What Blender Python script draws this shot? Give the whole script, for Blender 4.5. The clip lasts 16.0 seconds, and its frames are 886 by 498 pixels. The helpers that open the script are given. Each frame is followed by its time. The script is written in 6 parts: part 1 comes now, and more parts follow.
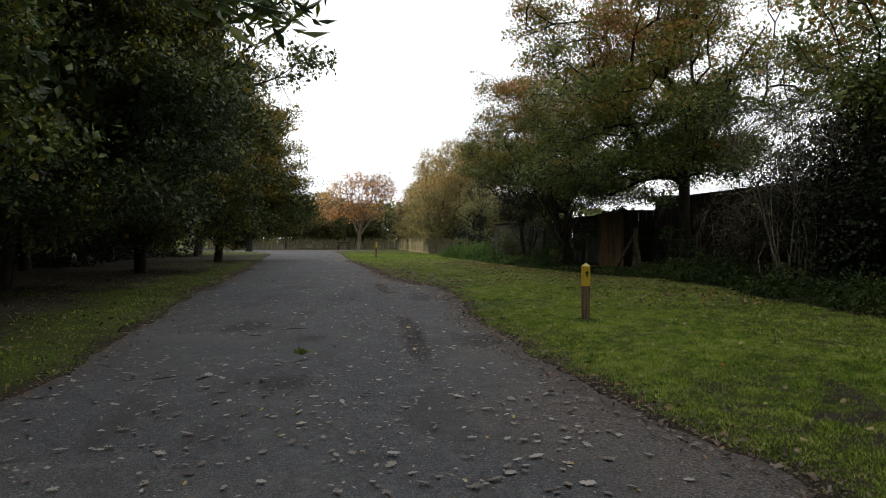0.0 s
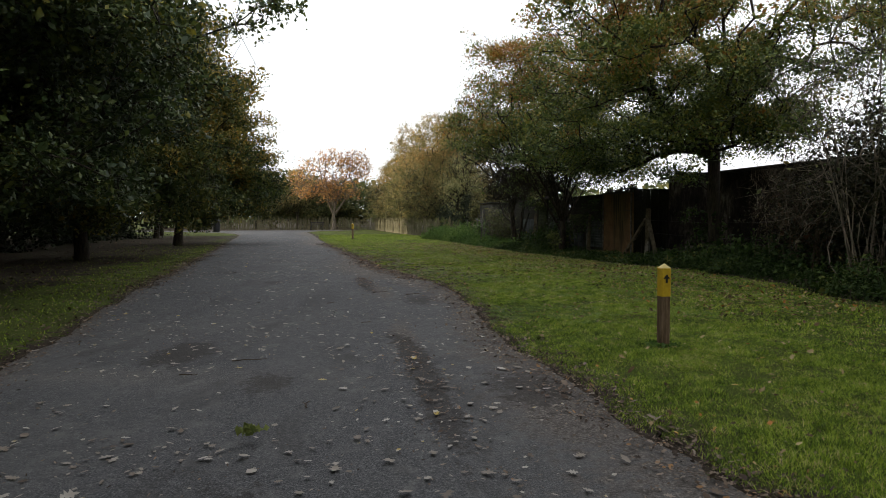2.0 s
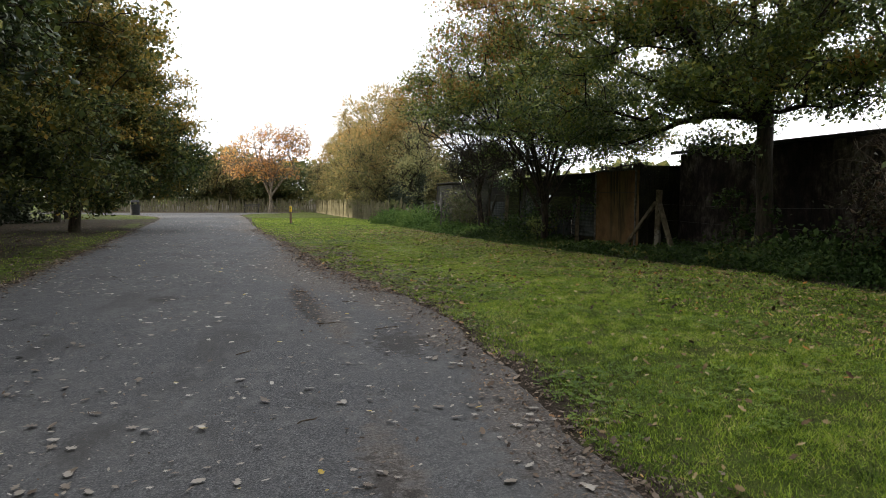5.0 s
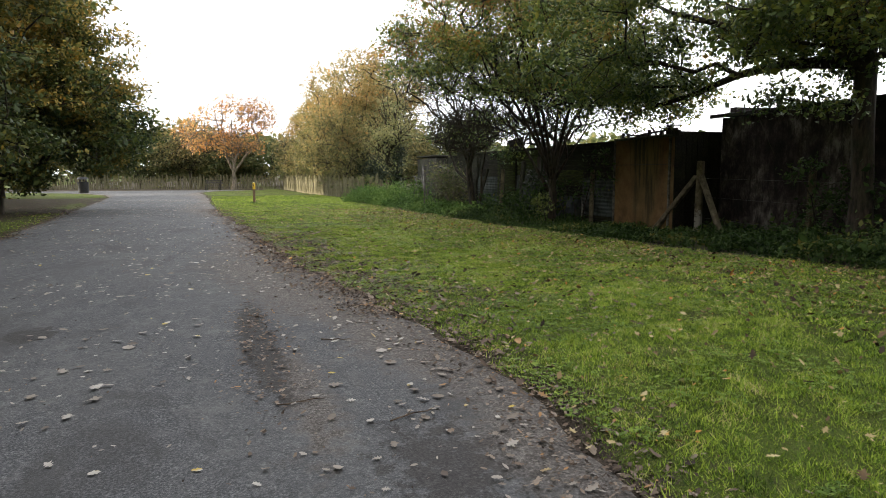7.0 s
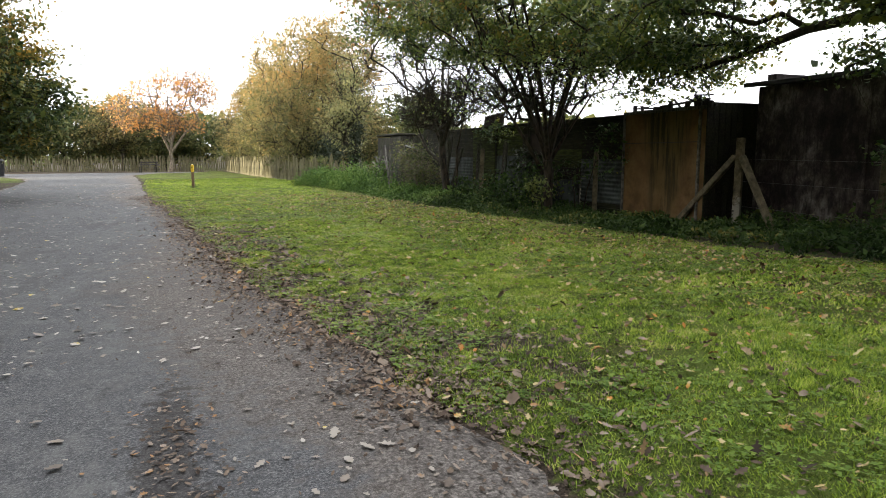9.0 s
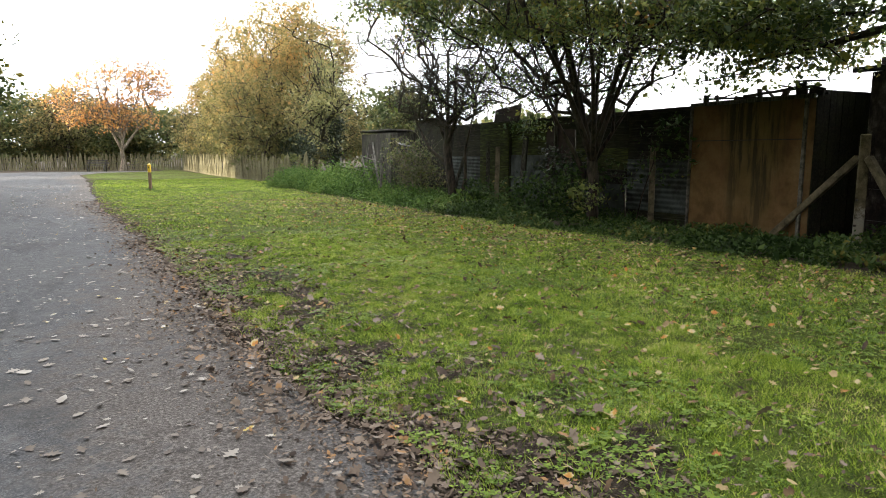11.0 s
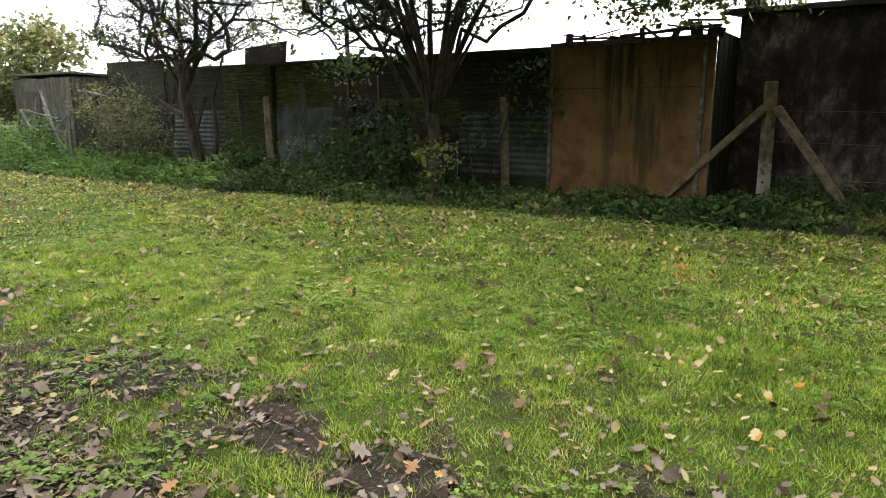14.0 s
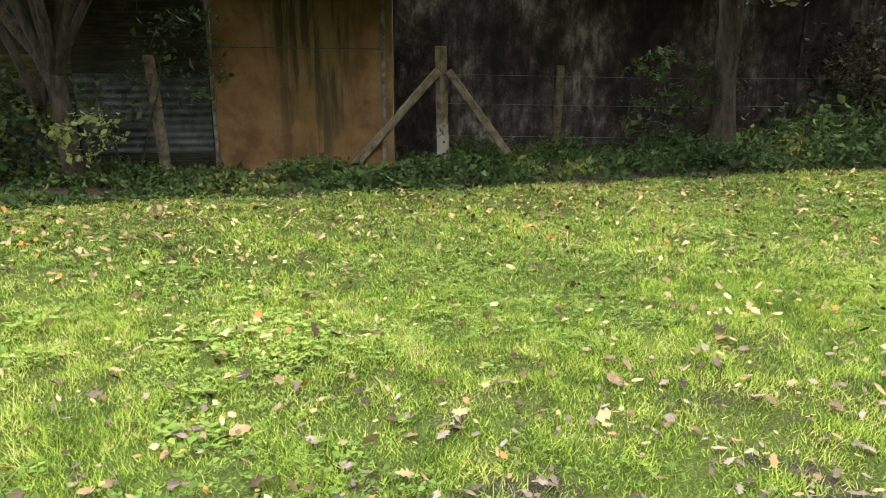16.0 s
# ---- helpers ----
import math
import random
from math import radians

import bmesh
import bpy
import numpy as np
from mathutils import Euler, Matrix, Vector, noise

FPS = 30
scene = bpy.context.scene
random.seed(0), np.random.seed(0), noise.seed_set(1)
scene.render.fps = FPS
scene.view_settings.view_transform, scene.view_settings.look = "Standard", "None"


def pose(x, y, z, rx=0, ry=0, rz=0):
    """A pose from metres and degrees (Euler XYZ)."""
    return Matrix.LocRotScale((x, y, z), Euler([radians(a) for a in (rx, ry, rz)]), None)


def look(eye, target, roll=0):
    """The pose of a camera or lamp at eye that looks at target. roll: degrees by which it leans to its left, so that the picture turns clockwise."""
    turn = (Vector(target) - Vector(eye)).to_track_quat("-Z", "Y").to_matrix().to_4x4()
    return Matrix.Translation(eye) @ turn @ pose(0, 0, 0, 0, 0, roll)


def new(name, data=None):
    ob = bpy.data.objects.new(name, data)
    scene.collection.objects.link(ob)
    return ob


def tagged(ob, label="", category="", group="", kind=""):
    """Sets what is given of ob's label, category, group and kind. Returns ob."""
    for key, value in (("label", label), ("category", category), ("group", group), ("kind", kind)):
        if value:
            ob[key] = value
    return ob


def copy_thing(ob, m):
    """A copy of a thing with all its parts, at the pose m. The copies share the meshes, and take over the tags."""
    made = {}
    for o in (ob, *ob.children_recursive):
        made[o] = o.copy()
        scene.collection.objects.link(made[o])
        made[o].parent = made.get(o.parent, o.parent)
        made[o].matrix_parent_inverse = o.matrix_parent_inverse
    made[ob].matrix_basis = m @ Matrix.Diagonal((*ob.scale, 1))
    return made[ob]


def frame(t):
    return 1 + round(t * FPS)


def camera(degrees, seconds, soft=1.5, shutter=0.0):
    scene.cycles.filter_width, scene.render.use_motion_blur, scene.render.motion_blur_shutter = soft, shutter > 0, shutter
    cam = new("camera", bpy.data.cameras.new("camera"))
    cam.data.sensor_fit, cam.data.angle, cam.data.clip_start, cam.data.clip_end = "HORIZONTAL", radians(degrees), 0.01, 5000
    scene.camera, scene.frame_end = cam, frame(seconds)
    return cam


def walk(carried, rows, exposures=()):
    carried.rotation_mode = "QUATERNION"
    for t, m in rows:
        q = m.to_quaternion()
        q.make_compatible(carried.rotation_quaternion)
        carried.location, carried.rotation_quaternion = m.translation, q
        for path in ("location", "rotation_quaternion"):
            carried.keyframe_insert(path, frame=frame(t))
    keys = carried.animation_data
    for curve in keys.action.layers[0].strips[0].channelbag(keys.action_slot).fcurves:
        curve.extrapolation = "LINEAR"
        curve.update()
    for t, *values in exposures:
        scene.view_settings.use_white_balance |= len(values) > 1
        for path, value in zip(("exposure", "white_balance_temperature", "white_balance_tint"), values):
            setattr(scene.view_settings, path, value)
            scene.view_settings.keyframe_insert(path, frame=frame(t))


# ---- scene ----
cam = camera(67.6, 16.0, soft=0.65, shutter=0.1)
PATH = [
    (0, (0.325, 1.352, 1.323), (0.617, 3.33, 1.289), -0.1),
    (0.5, (0.229, 2.082, 1.346), (0.541, 4.057, 1.291), 0.0),
    (1, (0.239, 2.836, 1.371), (0.569, 4.807, 1.295), 0.1),
    (1.5, (0.23, 3.586, 1.411), (0.577, 5.554, 1.318), -0.2),
    (2, (0.298, 4.335, 1.443), (0.667, 6.299, 1.344), -0.1),
    (2.5, (0.302, 5.061, 1.442), (0.688, 7.021, 1.344), -0.0),
    (3, (0.359, 5.817, 1.416), (0.773, 7.771, 1.319), 0.0),
    (3.5, (0.37, 6.566, 1.397), (0.802, 8.515, 1.285), 0.0),
    (4, (0.437, 7.305, 1.368), (0.915, 9.243, 1.242), 0.0),
    (4.2, (0.448, 7.606, 1.39), (0.942, 9.539, 1.258), 0.1),
    (6.3, (0.921, 11.2, 1.457), (1.499, 13.105, 1.259), -0.2),
    (6.5, (0.901, 11.516, 1.431), (1.486, 13.418, 1.223), -0.2),
    (7, (0.967, 12.241, 1.409), (1.59, 14.128, 1.183), -0.1),
    (7.5, (1.016, 12.971, 1.417), (1.667, 14.846, 1.173), -0.1),
    (8, (1.096, 13.664, 1.431), (1.81, 15.515, 1.173), -0.1),
    (8.5, (1.153, 14.39, 1.431), (1.89, 16.228, 1.155), -0.2),
    (9, (1.206, 15.182, 1.405), (1.972, 17.007, 1.121), -0.2),
    (9.5, (1.219, 15.951, 1.425), (2.001, 17.768, 1.132), -0.2),
    (9.7, (1.231, 16.261, 1.446), (2.017, 18.077, 1.155), -0.2),
    (11.8, (1.018, 19.556, 1.379), (2.101, 21.209, 1.071), -0.1),
    (12, (1.007, 19.869, 1.339), (2.159, 21.472, 1.02), -0.1),
    (12.5, (0.989, 20.636, 1.344), (2.255, 22.144, 0.996), -0.1),
    (13, (0.972, 21.38, 1.33), (2.359, 22.773, 0.964), -0.1),
    (13.5, (0.969, 22.137, 1.344), (2.43, 23.445, 0.954), -0.0),
    (14, (0.993, 22.787, 1.327), (2.615, 23.88, 0.912), -0.0),
    (14.5, (1.057, 23.482, 1.302), (2.863, 24.222, 0.869), 0.1),
    (15, (1.116, 24.172, 1.259), (3.03, 24.526, 0.801), 0.3),
    (15.5, (1.229, 24.858, 1.247), (3.171, 24.855, 0.767), 0.3),
    (16, (1.327, 25.542, 1.231), (3.244, 25.263, 0.734), 0.3),
]
EXPOSURES = [(0, 0.2), (3.5, 0.6), (7, 1.3), (9, 1.6), (12.5, 1.88), (14.5, 2.4), (16, 3.02)]
walk(cam, [(t, look(eye, target, roll)) for t, eye, target, roll in PATH], EXPOSURES)

# ---------------------------------------------------------------- light
SUN_AZ, SUN_EL = radians(290.0), radians(9.0)     # compass bearing of the sun (0 = +y, 90 = +x) and its height
world = bpy.data.worlds.new("autumn_sky")
scene.world = world
world.use_nodes = True
wn = world.node_tree
wn.nodes.clear()
sky = wn.nodes.new("ShaderNodeTexSky")
sky.sky_type, sky.sun_disc = "NISHITA", False
sky.sun_elevation, sky.sun_rotation = SUN_EL, SUN_AZ
sky.air_density, sky.dust_density, sky.ozone_density = 1.0, 6.0, 1.0
pale = wn.nodes.new("ShaderNodeHueSaturation")
pale.inputs["Saturation"].default_value = 0.25
bg = wn.nodes.new("ShaderNodeBackground")
bg.inputs["Strength"].default_value = 0.15
wout = wn.nodes.new("ShaderNodeOutputWorld")
wn.links.new(sky.outputs[0], pale.inputs["Color"])
veil = wn.nodes.new("ShaderNodeMix")          # thin even cloud over the clear sky
veil.data_type = "RGBA"
veil.inputs[0].default_value = 0.7
veil.inputs[7].default_value = (9.0, 9.2, 9.4, 1.0)
wn.links.new(pale.outputs[0], veil.inputs[6])
wn.links.new(veil.outputs[2], bg.inputs["Color"])
wn.links.new(bg.outputs[0], wout.inputs["Surface"])

sun = new("sun", bpy.data.lights.new("sun", "SUN"))
sun.data.energy, sun.data.angle, sun.data.color = 5.0, radians(1.5), (1.0, 0.86, 0.66)
to_sun = Vector((math.sin(SUN_AZ) * math.cos(SUN_EL), math.cos(SUN_AZ) * math.cos(SUN_EL), math.sin(SUN_EL)))
sun.matrix_world = look((0, 0, 40), Vector((0, 0, 40)) - to_sun)

# ---------------------------------------------------------------- materials


class Mat:
    """Small builder of node materials."""

    def __init__(self, name, rough=0.8, metal=0.0, spec=0.3):
        self.m = bpy.data.materials.new(name)
        self.m.use_nodes = True
        self.t = self.m.node_tree
        self.b = self.t.nodes["Principled BSDF"]
        self.b.inputs["Roughness"].default_value = rough
        self.b.inputs["Metallic"].default_value = metal
        self.b.inputs["Specular IOR Level"].default_value = spec
        self.co = self.n("ShaderNodeTexCoord").outputs["Object"]

    def n(self, kind):
        return self.t.nodes.new(kind)

    def link(self, a, b):
        self.t.links.new(a, b)

    def noise(self, scale, detail=4.0, rough=0.55, stretch=None, distort=0.0):
        q = self.n("ShaderNodeTexNoise")
        q.inputs["Scale"].default_value = scale
        q.inputs["Detail"].default_value = detail
        q.inputs["Roughness"].default_value = rough
        q.inputs["Distortion"].default_value = distort
        src = self.co
        if stretch:
            mp = self.n("ShaderNodeMapping")
            mp.inputs["Scale"].default_value = stretch
            self.link(self.co, mp.inputs["Vector"])
            src = mp.outputs[0]
        self.link(src, q.inputs["Vector"])
        return q.outputs["Fac"]

    def ramp(self, fac, stops, tight=1.0):
        """A colour ramp; tight < 1 draws its stops towards the middle, where noise has its values."""
        stops = [(0.5 + (p - 0.5) * tight, c) for p, c in stops]
        r = self.n("ShaderNodeValToRGB")
        el = r.color_ramp.elements
        while len(el) < len(stops):
            el.new(0.5)
        for e, (p, c) in zip(el, stops):
            e.position = p
            e.color = (*c, 1.0) if len(c) == 3 else c
        self.link(fac, r.inputs["Fac"])
        return r.outputs["Color"]

    def grey(self, fac, lo, hi, a=0.0, b=1.0):
        q = self.n("ShaderNodeMapRange")
        for k, v in zip(("From Min", "From Max", "To Min", "To Max"), (lo, hi, a, b)):
            q.inputs[k].default_value = v
        self.link(fac, q.inputs["Value"])
        return q.outputs["Result"]

    def mix(self, fac, a, b, mode="MIX"):
        q = self.n("ShaderNodeMix")
        q.data_type, q.blend_type = "RGBA", mode
        for key, v in ((0, fac), (6, a), (7, b)):
            if isinstance(v, (int, float)):
                q.inputs[key].default_value = v
            elif isinstance(v, tuple):
                q.inputs[key].default_value = (*v, 1.0)
            else:
                self.link(v, q.inputs[key])
        return q.outputs[2]

    def math(self, op, a, b=0.0):
        q = self.n("ShaderNodeMath")
        q.operation = op
        for i, v in enumerate((a, b)):
            if isinstance(v, (int, float)):
                q.inputs[i].default_value = v
            else:
                self.link(v, q.inputs[i])
        return q.outputs[0]

    def attr(self, name):
        q = self.n("ShaderNodeAttribute")
        q.attribute_name = name
        return q.outputs["Fac"]

    def island(self):
        return self.n("ShaderNodeNewGeometry").outputs["Random Per Island"]

    def piece(self):
        return self.n("ShaderNodeObjectInfo").outputs["Random"]

    def color(self, c):
        if isinstance(c, tuple):
            self.b.inputs["Base Color"].default_value = (*c, 1.0)
        else:
            self.link(c, self.b.inputs["Base Color"])
        return self

    def rough(self, f):
        self.link(f, self.b.inputs["Roughness"])
        return self

    def bump(self, h, strength=0.3, dist=0.01):
        q = self.n("ShaderNodeBump")
        q.inputs["Strength"].default_value = strength
        q.inputs["Distance"].default_value = dist
        self.link(h, q.inputs["Height"])
        self.link(q.outputs[0], self.b.inputs["Normal"])
        return self

    def leafy(self, col, amount=0.35):
        """Lets light through thin leaves."""
        tr = self.n("ShaderNodeBsdfTranslucent")
        self.link(col, tr.inputs["Color"])
        mx = self.n("ShaderNodeMixShader")
        mx.inputs[0].default_value = amount
        self.link(self.b.outputs[0], mx.inputs[1])
        self.link(tr.outputs[0], mx.inputs[2])
        out = self.t.nodes["Material Output"]
        self.link(mx.outputs[0], out.inputs["Surface"])
        return self


def leaf_mat(name, stops, patch=0.35, rough=0.55, through_light=0.3, small=0.0, spread=0.7, gloss=0.2, turn=None):
    """Leaves: a colour for each leaf, shifted by larger patches of the crown; turn shifts it by height."""
    q = Mat(name, rough, 0.0, gloss)
    big = q.grey(q.noise(0.55, 2.0), 0.3, 0.7, -patch, patch)
    f = q.math("ADD", q.grey(q.island(), 0.0, 1.0, 0.5 - spread / 2, 0.5 + spread / 2), big)
    if small:
        f = q.math("ADD", f, q.grey(q.noise(5.0, 4.0, 0.6), 0.3, 0.7, -small, small))
    # Yellow autumn tops, with lit crowns and darker undersides put into the colour.
    if turn:
        sep = q.n("ShaderNodeSeparateXYZ")
        q.link(q.co, sep.inputs[0])
        f = q.math("ADD", f, q.grey(sep.outputs["Z"], *turn))
    c = q.ramp(f, stops)
    q.color(c)
    return q.leafy(c, through_light).m


def bark_mat(name, dark, light):
    q = Mat(name, 0.9)
    f = q.noise(14.0, 6.0, 0.65, (1.0, 1.0, 0.25))
    g = q.noise(2.0, 3.0)
    c = q.mix(q.grey(g, 0.45, 0.7, 0.0, 0.6), q.ramp(f, [(0.3, dark), (0.7, light)], 0.5), (0.035, 0.04, 0.018), "MIX")
    q.color(c).bump(f, 0.8, 0.03)
    return q.m


def make_ground():
    q = Mat("lawn_soil", 0.95, 0.0, 0.1)
    fine, mid, big = q.noise(90.0, 6.0, 0.7), q.noise(7.0, 5.0, 0.65), q.noise(0.7, 3.0)
    turf = q.ramp(fine, [(0.25, (0.016, 0.018, 0.006)), (0.5, (0.050, 0.060, 0.014)), (0.75, (0.13, 0.14, 0.036))], 0.5)
    turf = q.mix(q.grey(mid, 0.55, 0.75, 0.0, 0.6), turf, (0.055, 0.046, 0.026))
    turf = q.mix(q.grey(big, 0.35, 0.7, 0.0, 0.5), turf, (0.10, 0.155, 0.022), "MIX")
    soil = q.ramp(fine, [(0.2, (0.020, 0.016, 0.012)), (0.6, (0.056, 0.043, 0.033)), (0.85, (0.12, 0.095, 0.075))], 0.5)
    k = q.math("ADD", q.attr("soil"), q.grey(mid, 0.3, 0.7, -0.35, 0.35))
    q.color(q.mix(q.grey(k, 0.35, 0.65), turf, soil)).bump(q.math("ADD", fine, mid), 0.7, 0.03)
    return q.m


def make_asphalt():
    q = Mat("worn_asphalt", 0.85, 0.0, 0.25)
    grit, mid, big = q.noise(75.0, 5.0, 0.85), q.noise(9.0, 6.0, 0.7), q.noise(0.8, 4.0, 0.6, (1.0, 0.35, 1.0))
    base = q.ramp(grit, [(0.3, (0.030, 0.031, 0.035)), (0.52, (0.085, 0.086, 0.094)), (0.72, (0.23, 0.228, 0.23))], 0.5)
    base = q.mix(q.grey(big, 0.44, 0.62, 0.0, 0.45), base, (0.13, 0.129, 0.129))
    worn = q.noise(19.0, 6.0, 0.75)
    base = q.mix(q.grey(worn, 0.35, 0.65, 0.0, 0.5), base, (0.030, 0.030, 0.033))
    patch = q.noise(4.5, 6.0, 0.7, (1.0, 0.7, 1.0))
    base = q.mix(q.grey(patch, 0.52, 0.68, 0.0, 0.5), base, (0.15, 0.148, 0.146))
    damp = q.noise(1.3, 5.0, 0.65, (1.0, 0.4, 1.0), 0.6)
    base = q.mix(q.grey(damp, 0.54, 0.64, 0.0, 0.6), base, (0.036, 0.034, 0.034))
    gravel = q.noise(55.0, 5.0, 0.85)
    grime = q.ramp(gravel, [(0.3, (0.044, 0.037, 0.034)), (0.52, (0.108, 0.096, 0.088)), (0.75, (0.25, 0.225, 0.21))], 0.5)
    grime = q.mix(q.grey(mid, 0.4, 0.7, 0.0, 0.4), grime, (0.060, 0.050, 0.046))
    k = q.math("ADD", q.attr("dirt"), q.grey(mid, 0.25, 0.75, -0.35, 0.35))
    mud = q.noise(4.5, 8.0, 0.75)
    grime = q.mix(q.grey(mud, 0.55, 0.66, 0.0, 0.5), grime, (0.036, 0.031, 0.030))
    full = q.mix(q.grey(k, 0.35, 0.7), base, grime)
    ragged = q.math("ADD", q.attr("wet"), q.grey(q.noise(9.0, 8.0, 0.8), 0.3, 0.7, -0.5, 0.5))
    q.color(q.mix(q.grey(ragged, 0.32, 0.5, 0.0, 0.72), full, q.ramp(grit, [(0.3, (0.018, 0.016, 0.016)), (0.7, (0.055, 0.048, 0.045))], 0.5)))
    q.rough(q.grey(damp, 0.55, 0.75, 0.9, 0.7)).bump(q.math("ADD", grit, gravel), 0.45, 0.010)
    return q.m


def make_render():
    """Old cement render, black with mould that runs down it, pale where it has flaked."""
    q = Mat("mouldy_render", 0.92, 0.0, 0.15)
    blot, spot, fine = q.noise(0.75, 5.0, 0.62, (1.0, 1.0, 0.8)), q.noise(5.5, 9.0, 0.72, (1.0, 1.0, 0.7)), q.noise(45.0, 4.0, 0.7)
    run = q.noise(8.0, 7.0, 0.7, (1.0, 1.0, 0.2))
    c = q.ramp(q.math("ADD", q.math("MULTIPLY", blot, 0.55), q.math("MULTIPLY", spot, 0.45)), [(0.40, (0.010, 0.008, 0.009)), (0.48, (0.034, 0.026, 0.026)), (0.54, (0.085, 0.069, 0.064)), (0.62, (0.24, 0.215, 0.195))])
    c = q.mix(q.grey(run, 0.50, 0.60, 0.0, 0.7), c, (0.013, 0.011, 0.012))
    c = q.mix(q.grey(fine, 0.35, 0.8, 0.0, 0.35), c, (0.05, 0.042, 0.04))
    q.color(c).bump(q.math("ADD", fine, spot), 0.5, 0.015)
    return q.m


def make_rust():
    """Ochre painted sheet, faded in blotches, with black-green algae that has run down its middle."""
    q = Mat("ochre_sheet", 0.85, 0.0, 0.2)
    blot, fine, cloud = q.noise(2.4, 7.0, 0.65), q.noise(60.0, 4.0, 0.7), q.noise(0.9, 3.0, 0.5)
    c = q.ramp(blot, [(0.3, (0.072, 0.040, 0.015)), (0.5, (0.118, 0.068, 0.026)), (0.72, (0.155, 0.100, 0.044))], 0.6)
    c = q.mix(q.grey(cloud, 0.4, 0.65, 0.0, 0.5), c, (0.115, 0.052, 0.024))
    sep = q.n("ShaderNodeSeparateXYZ")
    q.link(q.co, sep.inputs[0])
    band = q.math("SUBTRACT", 1.0, q.math("ABSOLUTE", q.math("MULTIPLY", q.math("SUBTRACT", sep.outputs["Y"], 25.95), 1.25)))
    band = q.math("ADD", q.grey(band, 0.0, 0.6), q.grey(sep.outputs["Z"], 0.3, 2.2, -0.35, 0.25))
    run = q.noise(6.5, 7.0, 0.68, (1.0, 1.0, 0.10))
    algae = q.math("MULTIPLY", band, q.grey(run, 0.42, 0.58))
    c = q.mix(q.grey(band, 0.3, 1.1, 0.0, 0.55), c, (0.062, 0.058, 0.014))
    c = q.mix(q.grey(algae, 0.2, 0.9, 0.0, 0.9), c, (0.013, 0.014, 0.007))
    c = q.mix(q.grey(fine, 0.35, 0.8, 0.0, 0.3), c, (0.10, 0.058, 0.028))
    q.color(c).bump(q.math("ADD", fine, blot), 0.35, 0.008)
    return q.m


def wood_mat(name, dark, mid, light, green=0.0, axis=(1.0, 0.12, 1.0)):
    q = Mat(name, 0.88, 0.0, 0.2)
    grain, blot = q.noise(30.0, 6.0, 0.7, axis), q.noise(2.0, 4.0)
    c = q.ramp(grain, [(0.25, dark), (0.5, mid), (0.78, light)], 0.55)
    shade = q.grey(q.piece(), 0.0, 1.0, 0.0, 0.45)
    c = q.mix(shade, c, dark)
    if green:
        c = q.mix(q.grey(blot, 0.4, 0.7, 0.0, green), c, (0.045, 0.06, 0.014))
    q.color(c).bump(grain, 0.5, 0.01)
    return q.m


def plain_mat(name, a, b, scale=8.0, rough=0.75, metal=0.0, bump=0.2):
    q = Mat(name, rough, metal, 0.3)
    f, g = q.noise(scale, 5.0, 0.65), q.noise(scale * 9, 3.0, 0.7)
    q.color(q.mix(q.grey(g, 0.3, 0.8, 0.0, 0.35), q.ramp(f, [(0.3, a), (0.7, b)], 0.6), a)).bump(g, bump, 0.005)
    return q.m


M_GROUND, M_ROAD, M_RENDER, M_RUST = make_ground(), make_asphalt(), make_render(), make_rust()
M_BARK = bark_mat("oak_bark", (0.010, 0.0075, 0.006), (0.052, 0.038, 0.026))
M_TWIG = bark_mat("pale_twig_bark", (0.085, 0.068, 0.050), (0.27, 0.225, 0.17))
M_BROWNTWIG = bark_mat("brown_twig_bark", (0.04, 0.026, 0.018), (0.13, 0.09, 0.065))
M_DARKLEAF = leaf_mat("dark_green_leaf", [(0.0, (0.024, 0.044, 0.018)), (0.45, (0.062, 0.096, 0.029)), (0.75, (0.125, 0.152, 0.032)), (0.88, (0.30, 0.26, 0.034)), (1.0, (0.48, 0.36, 0.034))], 0.25, 0.40, 0.22, gloss=0.45, turn=(4.0, 9.5, -0.10, 0.36))
M_OLIVELEAF = leaf_mat("olive_leaf", [(0.0, (0.034, 0.052, 0.018)), (0.4, (0.085, 0.105, 0.028)), (0.75, (0.19, 0.17, 0.036)), (1.0, (0.36, 0.23, 0.04))], 0.4, turn=(2.5, 6.5, -0.18, 0.18))
M_TURNLEAF = leaf_mat("turning_leaf", [(0.0, (0.034, 0.055, 0.018)), (0.35, (0.095, 0.115, 0.028)), (0.7, (0.26, 0.20, 0.045)), (1.0, (0.42, 0.25, 0.04))], 0.4, turn=(2.0, 6.5, -0.28, 0.15))
M_OAKLEAF = leaf_mat("oak_leaf", [(0.0, (0.040, 0.070, 0.024)), (0.4, (0.105, 0.150, 0.036)), (0.72, (0.22, 0.25, 0.045)), (0.93, (0.30, 0.24, 0.04)), (1.0, (0.40, 0.19, 0.04))], 0.3, 0.45, 0.25, gloss=0.35, turn=(3.5, 7.5, -0.10, 0.36))
M_HAWLEAF = leaf_mat("hawthorn_leaf", [(0.0, (0.095, 0.105, 0.042)), (0.45, (0.225, 0.20, 0.080)), (0.8, (0.36, 0.27, 0.105)), (1.0, (0.48, 0.28, 0.10))], 0.3, 0.55, 0.4, turn=(0.8, 6.0, -0.38, 0.10))
M_ORANGELEAF = leaf_mat("orange_leaf", [(0.0, (0.38, 0.16, 0.05)), (0.5, (0.60, 0.30, 0.10)), (1.0, (0.68, 0.46, 0.17))], 0.3, 0.55, 0.4)
M_HEDGELEAF = leaf_mat("hedge_leaf", [(0.0, (0.045, 0.065, 0.024)), (0.5, (0.105, 0.125, 0.042)), (1.0, (0.24, 0.21, 0.075))], 0.35)
